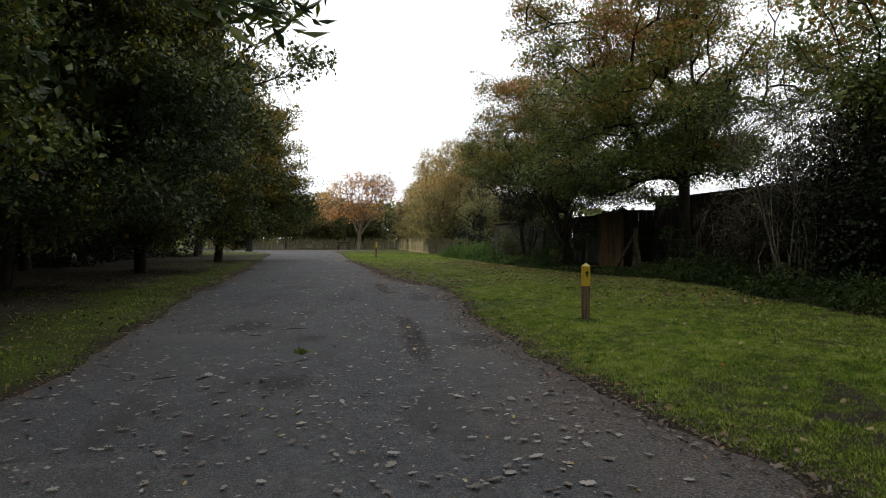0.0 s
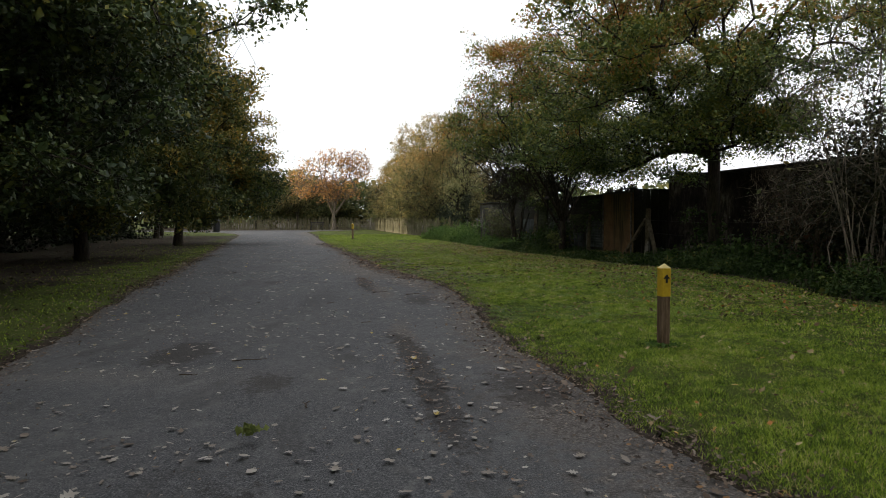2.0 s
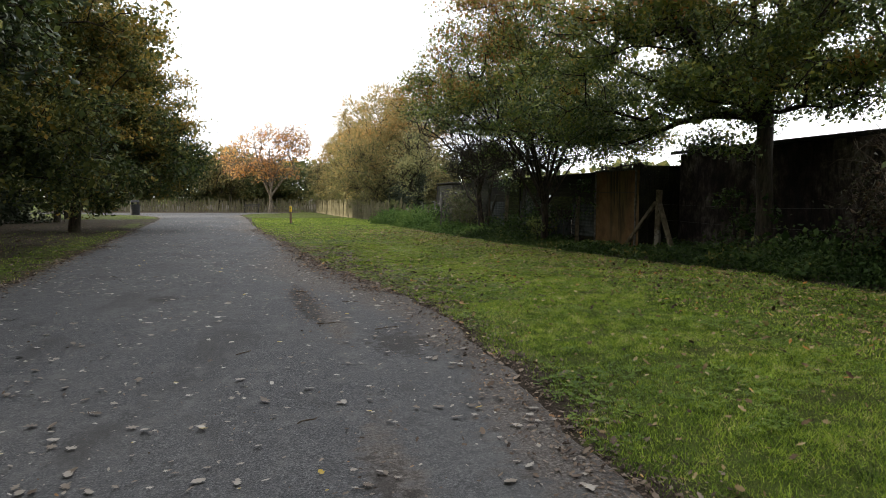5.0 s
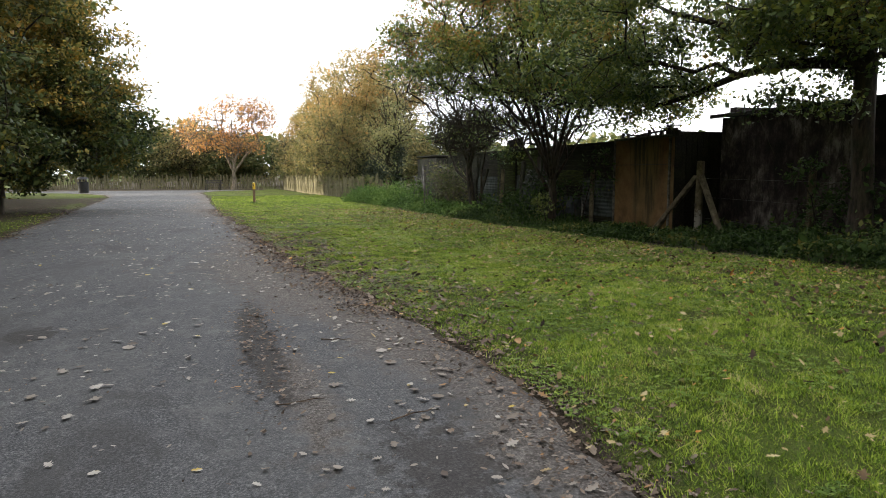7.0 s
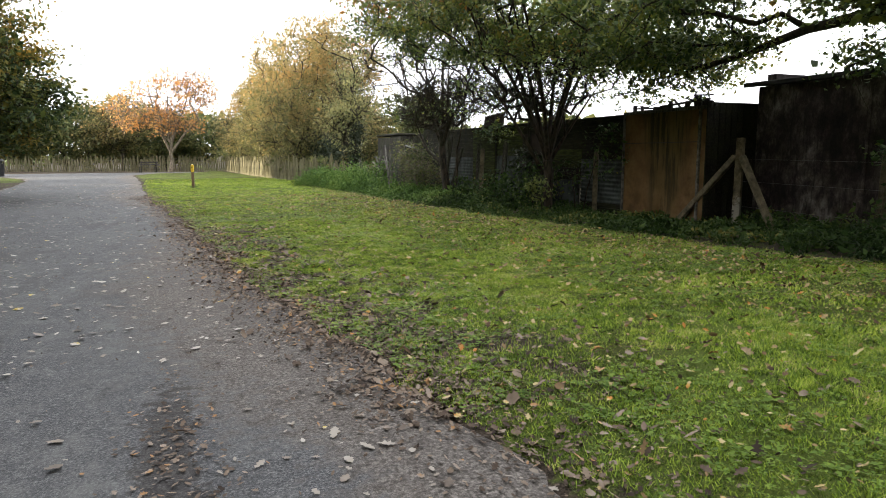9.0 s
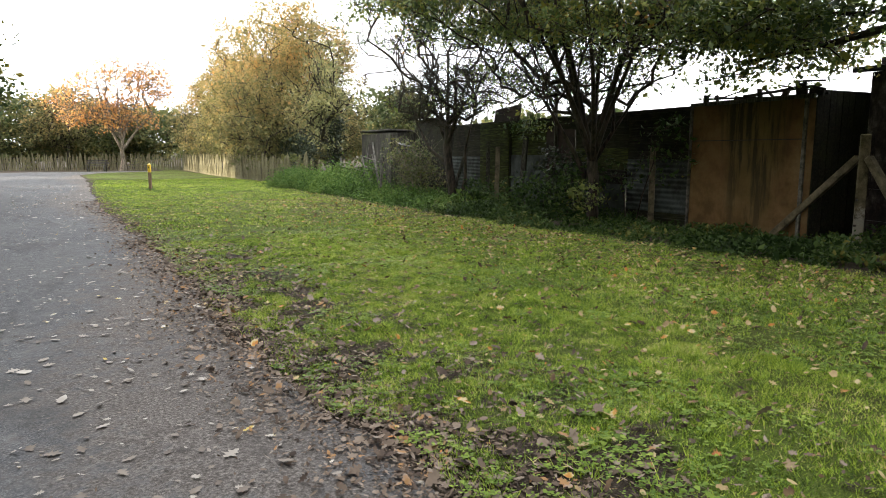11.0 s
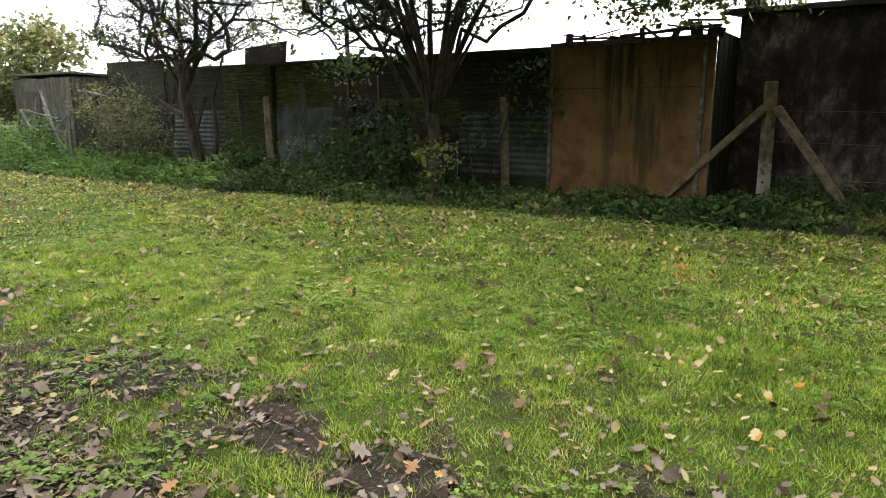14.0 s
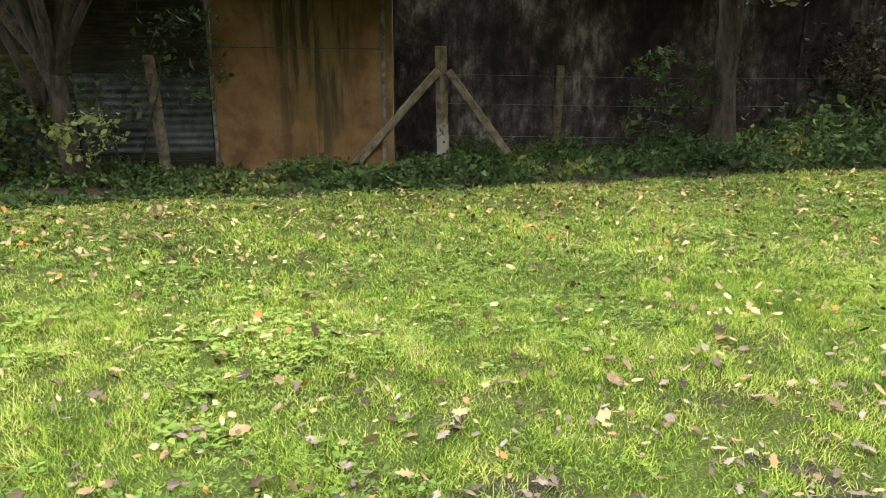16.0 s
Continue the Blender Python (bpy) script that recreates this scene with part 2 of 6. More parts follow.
M_NETTLE = leaf_mat("nettle_leaf", [(0.0, (0.013, 0.026, 0.007)), (0.5, (0.035, 0.066, 0.016)), (0.88, (0.088, 0.128, 0.032)), (1.0, (0.18, 0.16, 0.042))], 0.3, 0.6, 0.25, gloss=0.15)
M_IVY = leaf_mat("ivy_leaf", [(0.0, (0.012, 0.020, 0.010)), (0.6, (0.028, 0.040, 0.018)), (1.0, (0.06, 0.065, 0.03))], 0.25, 0.4, 0.15)
M_WILLOW = leaf_mat("willow_leaf", [(0.0, (0.12, 0.14, 0.06)), (0.5, (0.26, 0.26, 0.11)), (1.0, (0.42, 0.36, 0.15))], 0.3, 0.5, 0.4)
# Lighter copy of the nettle leaf; the bank's sunlight is put into the colour.
M_LITNETTLE = leaf_mat("lit_nettle_leaf", [(0.0, (0.030, 0.062, 0.014)), (0.5, (0.085, 0.155, 0.032)), (1.0, (0.18, 0.26, 0.06))], 0.3, 0.6, 0.3, gloss=0.15)
M_THICKET = leaf_mat("thicket_leaf", [(0.0, (0.016, 0.018, 0.010)), (0.5, (0.036, 0.038, 0.018)), (0.85, (0.075, 0.060, 0.030)), (1.0, (0.11, 0.065, 0.035))], 0.3, 0.55, 0.15)
M_SPRIG = leaf_mat("pale_green_leaf", [(0.0, (0.10, 0.14, 0.035)), (1.0, (0.23, 0.25, 0.075))], 0.2)
M_BLADE = leaf_mat("grass_blade", [(0.0, (0.036, 0.066, 0.010)), (0.3, (0.135, 0.222, 0.024)), (0.62, (0.300, 0.410, 0.045)), (0.92, (0.46, 0.54, 0.085)), (1.0, (0.56, 0.48, 0.22))], 0.12, 0.5, 0.35, 0.35, 0.85)
M_CLOVER = leaf_mat("clover_leaf", [(0.0, (0.065, 0.115, 0.018)), (0.6, (0.15, 0.23, 0.034)), (1.0, (0.26, 0.34, 0.06))], 0.3)
M_FALLEN = leaf_mat("fallen_leaf", [(0.0, (0.040, 0.024, 0.014)), (0.18, (0.11, 0.066, 0.033)), (0.45, (0.24, 0.165, 0.080)), (0.72, (0.38, 0.29, 0.145)), (0.9, (0.46, 0.38, 0.21)), (0.95, (0.46, 0.27, 0.07)), (1.0, (0.42, 0.17, 0.04))], 0.05, 0.6, 0.15, 0.3, 0.95, 0.2)
M_PALELEAF = leaf_mat("pale_fallen_leaf", [(0.0, (0.085, 0.062, 0.048)), (0.35, (0.20, 0.165, 0.135)), (0.8, (0.33, 0.30, 0.265)), (0.95, (0.42, 0.39, 0.35)), (1.0, (0.40, 0.29, 0.05))], 0.05, 0.5, 0.05, 0.2, 0.95)
M_LITTER = leaf_mat("leaf_litter", [(0.0, (0.035, 0.025, 0.020)), (0.3, (0.100, 0.072, 0.055)), (0.65, (0.175, 0.132, 0.100)), (0.92, (0.27, 0.22, 0.18)), (1.0, (0.30, 0.17, 0.08))], 0.05, 0.7, 0.08, 0.3, 0.95, 0.12)
M_CONC = plain_mat("mossy_concrete", (0.045, 0.037, 0.022), (0.155, 0.128, 0.080), 6.0, 0.92, 0.0, 0.5)
def make_strainer_concrete():
    """Concrete with brown moss, bare and pale where it has been rubbed low down."""
    q = Mat("mossy_post_concrete", 0.92, 0.0, 0.15)
    f, g = q.noise(6.0, 6.0, 0.65), q.noise(50.0, 4.0, 0.7)
    c = q.ramp(f, [(0.3, (0.05, 0.041, 0.024)), (0.7, (0.17, 0.14, 0.088))], 0.6)
    sep = q.n("ShaderNodeSeparateXYZ")
    q.link(q.co, sep.inputs[0])
    low = q.math("ADD", q.grey(sep.outputs["Z"], 0.35, 0.85, 0.75, -0.2), q.grey(f, 0.3, 0.7, -0.35, 0.35))
    c = q.mix(q.grey(low, 0.35, 0.5, 0.0, 0.85), c, (0.27, 0.25, 0.215))
    q.color(q.mix(q.grey(g, 0.35, 0.8, 0.0, 0.4), c, (0.05, 0.042, 0.03))).bump(g, 0.5, 0.006)
    return q.m


M_STRAINER = make_strainer_concrete()
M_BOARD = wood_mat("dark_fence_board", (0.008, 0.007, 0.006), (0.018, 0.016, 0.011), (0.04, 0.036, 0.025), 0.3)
M_MOSSBOARD = wood_mat("mossy_lap_board", (0.014, 0.016, 0.006), (0.036, 0.045, 0.011), (0.085, 0.105, 0.022), 0.0)
M_GREYSHEET = plain_mat("weathered_grey_sheet", (0.016, 0.020, 0.017), (0.07, 0.082, 0.076), 2.5, 0.8, 0.0, 0.3)
M_BROWNDOOR = plain_mat("brown_hardboard", (0.014, 0.010, 0.008), (0.042, 0.028, 0.020), 3.0, 0.85)
M_PALESTRIP = plain_mat("pale_metal_edge", (0.03, 0.027, 0.022), (0.15, 0.14, 0.118), 9.0, 0.6)
M_SCRAP = plain_mat("dark_scrap_iron", (0.018, 0.016, 0.015), (0.06, 0.05, 0.042), 7.0, 0.8, 0.2)
M_ROOF = plain_mat("tarred_roofing", (0.012, 0.012, 0.013), (0.035, 0.034, 0.034), 5.0, 0.85)
M_FARROOF = plain_mat("pale_green_roofing", (0.24, 0.29, 0.23), (0.38, 0.43, 0.36), 1.5, 0.7)
M_PALE = wood_mat("cleft_chestnut_pale", (0.065, 0.058, 0.032), (0.155, 0.138, 0.082), (0.27, 0.24, 0.15), 0.4, (1.0, 1.0, 0.1))
M_HUTWOOD = wood_mat("silvered_wood", (0.018, 0.017, 0.015), (0.055, 0.050, 0.044), (0.135, 0.125, 0.108), 0.4, (1.0, 1.0, 0.1))
M_POSTWOOD = wood_mat("brown_post_wood", (0.085, 0.052, 0.032), (0.16, 0.105, 0.068), (0.25, 0.175, 0.12), 0.1, (1.0, 1.0, 0.1))
M_YELLOW = plain_mat("yellow_paint", (0.52, 0.33, 0.02), (0.68, 0.46, 0.03), 10.0, 0.6)
M_CAP = plain_mat("faded_yellow_paint", (0.60, 0.47, 0.16), (0.72, 0.60, 0.26), 10.0, 0.6)
M_BLACK = plain_mat("black_plastic", (0.012, 0.012, 0.013), (0.028, 0.028, 0.03), 12.0, 0.5)
M_WIRE = plain_mat("galvanised_wire", (0.10, 0.10, 0.10), (0.20, 0.20, 0.19), 20.0, 0.5, 0.5)

# ---------------------------------------------------------------- builders


def height(x, y):
    """Lie of the land: a slight cross fall and a gentle rise halfway along."""
    x, y = np.asarray(x, float), np.asarray(y, float)
    fall = 0.028 * np.clip(x - 1.6, -3.0, 2.5) * np.exp(-((y - 13.0) / 9.0) ** 2)
    return fall + 0.085 * np.exp(-((y - 17.5) / 3.2) ** 2)


def hgt(x, y):
    return float(height(x, y))


def vnoise(x, y, s=1.0, seed=0):
    """Smooth value noise in numpy, 0 to 1."""
    x, y = np.asarray(x, float) / s + 37.2 * seed, np.asarray(y, float) / s - 11.7 * seed
    xi, yi = np.floor(x), np.floor(y)
    u, v = x - xi, y - yi
    u, v = u * u * (3 - 2 * u), v * v * (3 - 2 * v)

    def rnd(a, b):
        k = np.sin(a * 127.1 + b * 311.7 + seed * 17.3) * 43758.5453
        return k - np.floor(k)
    return (rnd(xi, yi) * (1 - u) + rnd(xi + 1, yi) * u) * (1 - v) + (rnd(xi, yi + 1) * (1 - u) + rnd(xi + 1, yi + 1) * u) * v


def raw_mesh(name, verts, faces, smooth=False, attrs=()):
    """A mesh from arrays: verts (n,3) and faces (m,k) of one k."""
    verts, faces = np.asarray(verts, np.float32), np.asarray(faces, np.int32)
    me = bpy.data.meshes.new(name)
    m, k = faces.shape
    me.vertices.add(len(verts))
    me.vertices.foreach_set("co", verts.ravel())
    me.loops.add(m * k)
    me.loops.foreach_set("vertex_index", faces.ravel())
    me.polygons.add(m)
    me.polygons.foreach_set("loop_start", np.arange(m, dtype=np.int32) * k)
    me.polygons.foreach_set("loop_total", np.full(m, k, np.int32))
    if smooth:
        me.polygons.foreach_set("use_smooth", np.ones(m, bool))
    for key, values in attrs:
        a = me.attributes.new(key, "FLOAT", "POINT")
        a.data.foreach_set("value", np.asarray(values, np.float32))
    me.update(calc_edges=True)
    me.validate()
    return me


def put_mesh(name, me, material, parent=None, label=""):
    if not me.materials:
        me.materials.append(material)
    ob = new(name, me)
    if parent:
        ob.parent = parent
    if label:
        tagged(ob, label)
    return ob


def part(name, bm, material, parent=None, label=""):
    me = bpy.data.meshes.new(name)
    bm.to_mesh(me)
    bm.free()
    return put_mesh(name, me, material, parent, label)


def empty(name, at, label, category, group="", kind="", turn=0.0):
    ob = new(name)
    ob.empty_display_size = 0.1
    ob.matrix_basis = pose(*at, 0, 0, turn)
    return tagged(ob, label, category, group, kind)


def box(bm, size, m=None, bevel=0.006, wobble=0.0, rng=None):
    """A bevelled box of that size about its middle, moved by m."""
    made = bmesh.ops.create_cube(bm, size=1.0, matrix=Matrix.Diagonal((*size, 1)))["verts"]
    if wobble and rng:
        for v in made:
            v.co += Vector([rng.uniform(-wobble, wobble) for _ in range(3)])
    if bevel:
        edges = list({e for v in made for e in v.link_edges})
        made = list({v for f in bmesh.ops.bevel(bm, geom=edges, offset=bevel, segments=1, affect="EDGES")["faces"] for v in f.verts} | {v for v in made if v.is_valid})
    if m is not None:
        bmesh.ops.transform(bm, matrix=m, verts=made)
    return bm


def boxed(size, m=None, bevel=0.006, wobble=0.0, rng=None):
    return box(bmesh.new(), size, m, bevel, wobble, rng)


def beam(a, b, w, d, bevel=0.008):
    """A bevelled beam from a to b."""
    a, b = Vector(a), Vector(b)
    turn = (b - a).to_track_quat("Z", "Y").to_matrix().to_4x4()
    return boxed((w, d, (b - a).length), Matrix.Translation((a + b) / 2) @ turn, bevel)


def unit(d):
    return d / np.maximum(np.linalg.norm(d, axis=1, keepdims=True), 1e-6)


def tubes(p, q, rp, rq, sides=5, dp=None, dq=None):
    """Tapered tubes from points p to q, as arrays of verts and quads; dp and dq turn the end rings."""
    p, q = np.asarray(p, float), np.asarray(q, float)
    d = unit(q - p)
    a = np.arange(sides) * 2 * np.pi / sides

    def ring(way):
        u = unit(np.cross(way, [[0.83, 0.47, 0.31]]))
        w = np.cross(way, u)
        return np.cos(a)[None, :, None] * u[:, None, :] + np.sin(a)[None, :, None] * w[:, None, :]
    v = np.concatenate([p[:, None] + ring(d if dp is None else dp) * np.asarray(rp)[:, None, None], q[:, None] + ring(d if dq is None else dq) * np.asarray(rq)[:, None, None]], 1)
    k = np.arange(sides)
    f = np.stack([k, (k + 1) % sides, (k + 1) % sides + sides, k + sides], 1)
    faces = (np.arange(len(p)) * 2 * sides)[:, None, None] + f[None]
    return v.reshape(-1, 3), faces.reshape(-1, 4)


def leaves(rng, at, size, ratio=0.6, droop=0.3, spread=0.35, fold=0.12, flat=0.9):
    """Folded pointed leaves at the places given: verts and triangles, one island each."""
    n = len(at)
    s = size * rng.lognormal(0.0, spread, n)
    nrm = unit(rng.normal(size=(n, 3)) + [0, 0, flat])
    nrm = unit(nrm + 0.5 * unit(rng.normal(size=(n, 3))))
    d = rng.normal(size=(n, 3))
    d[:, 2] -= droop
    d = unit(d - nrm * (d * nrm).sum(1, keepdims=True))
    u = np.cross(nrm, d)
    s = s[:, None]
    a, c = at - d * s * 0.5, at + d * s * 0.5
    mid = at - nrm * s * fold
    b, e = mid + u * s * ratio * 0.5, mid - u * s * ratio * 0.5
    v = np.stack([a, b, c, e], 1).reshape(-1, 3)
    k = np.arange(n)[:, None] * 4
    f = np.concatenate([k + [[0, 1, 2]], k + [[0, 2, 3]]], 1).reshape(-1, 3)
    return v, f


def skeleton_of(rng, stems, lobes, tips, step=0.45, wander=0.09, rise=0.3, bough=0, loose=0.5):
    """Branches that reach from the stems into the lobes: nodes, parents and tips."""
    nodes, parent = [], []
    for stem in stems:
        for i, s in enumerate(stem):
            joined = -1
            if i == 0 and nodes:
                gaps = [float(np.linalg.norm(q - np.array(s, float))) for q in nodes]
                joined = int(np.argmin(gaps)) if min(gaps) < 0.02 else -1
            nodes.append(np.array(s, float) + (0.001 if joined >= 0 else 0.0))
            parent.append(joined if i == 0 else len(nodes) - 2)
    lob = np.array([(*q, 1.0)[:7] for q in lobes], float)
    weight = lob[:, 3] * lob[:, 4] * lob[:, 5] * (lob[:, 6] if lob.shape[1] > 6 else 1.0)
    pick = rng.choice(len(lob), tips, p=weight / weight.sum())
    d = rng.normal(size=(tips, 3))
    d /= np.linalg.norm(d, axis=1, keepdims=True)
    goal = lob[pick, :3] + d * lob[pick, 3:6] * (rng.random((tips, 1)) ** 0.4)
    if bough:
        knots = goal[:max(6, tips // bough)]
        goal = knots[rng.integers(0, len(knots), tips)] + rng.normal(size=(tips, 3)) * loose * np.array([1.0, 1.0, 0.5])
    core = nodes[len(stems[0]) - 1]
    goal = goal[np.argsort(np.linalg.norm(goal - core, axis=1))]
    ends = []
    first = {0}
    at = 0
    for stem in stems:
        first |= set(range(at, at + max(1, int(len(stem) * 0.45))))
        at += len(stem)
    buf = np.zeros((tips * 14 + len(nodes) + 50, 3))
    buf[:len(nodes)] = nodes
    ban = np.zeros(len(buf), bool)
    ban[list(first)] = True
    n = len(nodes)
    ways = np.zeros((len(buf), 3))
    for i, p_ in enumerate(parent):
        if p_ >= 0:
            ways[i] = (buf[i] - buf[p_]) / max(1e-6, np.linalg.norm(buf[i] - buf[p_]))
    for g in goal:
        off = g - buf[:n]
        gap = np.linalg.norm(off, axis=1)
        bendy = 1 - (off * ways[:n]).sum(1) / np.maximum(gap, 1e-6)
        dist = gap * (1 + 0.55 * bendy) + 0.6 * np.maximum(0, buf[:n, 2] - g[2])
        dist[ban[:n]] += 50.0
        j = int(np.argmin(dist))
        start = buf[j].copy()
        length = np.linalg.norm(g - start)
        k = int(min(12, max(1, round(length / step))))
        bend = rng.normal(size=3) * length * 0.07
        for i in range(1, k + 1):
            f = i / k
            p = start + (g - start) * f + bend * math.sin(f * math.pi) + np.array([0, 0, rise * length * 0.25 * math.sin(f * math.pi)])
            if i < k:
                p = p + rng.normal(size=3) * wander * step
            buf[n] = p
            ways[n] = (p - buf[j]) / max(1e-6, np.linalg.norm(p - buf[j]))
            parent.append(j)
            j = n
            n += 1
        ends.append(j)
    return buf[:n].copy(), np.array(parent), np.array(ends)


def thickness(nodes, parent, ends, r_tip, power):
    load = np.zeros(len(nodes))
    load[ends] += 1
    for i in range(len(nodes) - 1, -1, -1):
        if parent[i] >= 0:
            load[parent[i]] += load[i]
    return r_tip * np.maximum(load, 1) ** power


def tree(name, at, stems, lobes, tips, per_tip, clump, leaf, mats, label, category="tree", seed=1, r_tip=0.012, power=0.42, leafed=1.0, bare=0.0,
         step=0.45, sub=3, rise=0.3, flare=1.25, group="", turn=0.0, soft=0.8, slim=0.6, stout=0.0, bough=0, loose=0.5, stray=0.06):
    """A tree with a trunk that forks into limbs and twigs, and a crown of single leaves in clumps."""
    rng = np.random.default_rng(seed)
    nodes, parent, ends = skeleton_of(rng, stems, lobes, tips, step, rise=rise, bough=bough, loose=loose)
    rad = thickness(nodes, parent, ends, r_tip, power)
    k = 0
    for i, stem in enumerate(stems):
        taper = stout * (1.0 if i == 0 else 0.55) * (1 - 0.85 * np.arange(len(stem)) / max(1, len(stem) - 1))
        rad[k:k + len(stem)] = np.maximum(rad[k:k + len(stem)], taper)
        k += len(stem)
    kid = np.where(parent >= 0)[0]
    low = np.clip(1 - nodes[:, 2] / 0.6, 0, 1)
    rad = rad * (1 + (flare - 1) * low)
    # rings turn with the branch where it runs on, so that bends stay closed
    way = np.zeros_like(nodes)
    way[kid] = unit(nodes[kid] - nodes[parent[kid]])
    heir = np.full(len(nodes), -1)
    for i in kid[np.argsort(rad[kid], kind="stable")]:
        heir[parent[i]] = i
    has = np.where(heir >= 0)[0]
    nway = way.copy()
    nway[has] = unit(way[has] + way[heir[has]])
    par = parent[kid]
    main = heir[par] == kid
    v1, f1 = tubes(nodes[par], nodes[kid], np.where(main, rad[par], np.minimum(rad[par], rad[kid] * 1.3)), rad[kid], 7, np.where(main[:, None], nway[par], way[kid]), nway[kid])
    # thin twigs round each tip
    tip = nodes[ends]
    tw = np.repeat(tip, sub, 0)
    end = tw + rng.normal(size=tw.shape) * clump * 0.7 + [0, 0, 0.1 * clump]
    v2, f2 = tubes(tw, end, np.full(len(tw), r_tip * 0.8), np.full(len(tw), r_tip * 0.35), 3)
    thing = empty(name, at, label, category, group, turn=turn)
    put_mesh("trunk", raw_mesh("trunk", np.concatenate([v1, v2]), np.concatenate([f1, f2 + len(v1)]), True), mats[0], thing)
    if per_tip:
        keep = tip[rng.random(len(tip)) < leafed * np.clip((tip[:, 2] - bare) / soft, stray, 1.0)]
        n = rng.poisson(per_tip * rng.lognormal(-0.15, 0.55, len(keep)), len(keep))
        c = np.repeat(keep, n, 0)
        squash = np.array([1.0, 1.0, 0.55])
        c = c + np.clip(rng.normal(size=c.shape), -1.9, 1.9) * clump * 0.62 * squash
        lv, lf = leaves(rng, c, leaf, slim)
        put_mesh("crown", raw_mesh("crown", lv, lf), mats[1], thing)
    return thing


def bush(name, at, spans, count, leaf, mat, label, category="bush", seed=1, stems=0, stem_mat=None, base=0.0, hang=0.3, clumps=None):
    """A dense plant: stems from the ground and leaves in clumps through ellipsoids (x, y, z, rx, ry, rz)."""
    rng = np.random.default_rng(seed)
    sp = np.array(spans, float)
    w = sp[:, 3] * sp[:, 4] * sp[:, 5]
    nc = clumps or max(8, count // 40)
    pick = rng.choice(len(sp), nc, p=w / w.sum())
    d = rng.normal(size=(nc, 3))
    d /= np.linalg.norm(d, axis=1, keepdims=True)
    c = sp[pick, :3] + d * sp[pick, 3:6] * rng.random((nc, 1)) ** 0.33
    c[:, 2] = np.maximum(c[:, 2], 0.06)
    j = rng.integers(0, nc, count)
    p = c[j] + rng.normal(size=(count, 3)) * np.minimum(0.3, sp[pick[j], 3:6] * 0.28)
    p[:, 2] = np.maximum(p[:, 2], 0.02)
    v, f = leaves(rng, p, leaf, 0.65, hang)
    thing = empty(name, at, label, category)
    put_mesh("foliage", raw_mesh("foliage", v, f), mat, thing)
    if stems:
        g = c[rng.integers(0, nc, stems)]
        foot = g * [0.75, 0.75, 0] + rng.normal(size=g.shape) * [0.12, 0.12, 0]
        foot[:, 2] = base
        mid = (foot + g) / 2 + rng.normal(size=g.shape) * 0.12
        for k in range(stems):
            v1, f1 = tubes(np.array([foot[k], mid[k]]), np.array([mid[k], g[k]]), np.array([0.012, 0.008]), np.array([0.008, 0.004]), 4)
            put_mesh("stem", raw_mesh("stem", v1, f1, True), stem_mat or M_BARK, thing)
    return thing


# ---------------------------------------------------------------- ground and road
R_EDGE = ([-30, 4.5, 6, 8, 12, 14, 16, 18, 20, 22.5, 24, 27.5, 34, 39, 55, 66, 70, 73], [2.8, 2.68, 2.56, 2.43, 2.43, 2.58, 2.66, 2.48, 2.28, 2.0, 1.85, 1.7, 1.05, 0.7, 0.0, -0.7, 0.3, 4.5])
L_EDGE = ([-30, 7.6, 10.6, 14.6, 23, 30, 36, 40, 51, 57, 62, 66, 70, 73], [-2.3, -2.5, -2.75, -3.0, -3.5, -3.88, -4.25, -4.55, -5.25, -5.7, -6.6, -8.5, -12.5, -19.0])
P_EDGE = ([-30, 0, 10, 14.5, 18.5, 20, 24, 26, 28.5, 32, 34, 40, 44, 46, 49, 60, 76], [8.0, 8.0, 8.4, 8.65, 9.0, 8.98, 8.78, 8.4, 8.1, 7.85, 7.7, 7.35, 7.1, 6.95, 8.2, 6.8, 5.8])


def right_edge(y):
    return np.interp(y, *R_EDGE) + 0.16 * (vnoise(y, 0, 0.9, 3) - 0.5) + 0.10 * (vnoise(y, 0, 0.3, 4) - 0.5)


def left_edge(y):
    return np.interp(y, *L_EDGE) + 0.22 * (vnoise(y, 0, 1.1, 5) - 0.5) + 0.10 * (vnoise(y, 0, 0.35, 6) - 0.5)


def plant_edge(y):
    return np.interp(y, *P_EDGE) + 0.5 * (vnoise(y, 0, 1.3, 8) - 0.5)


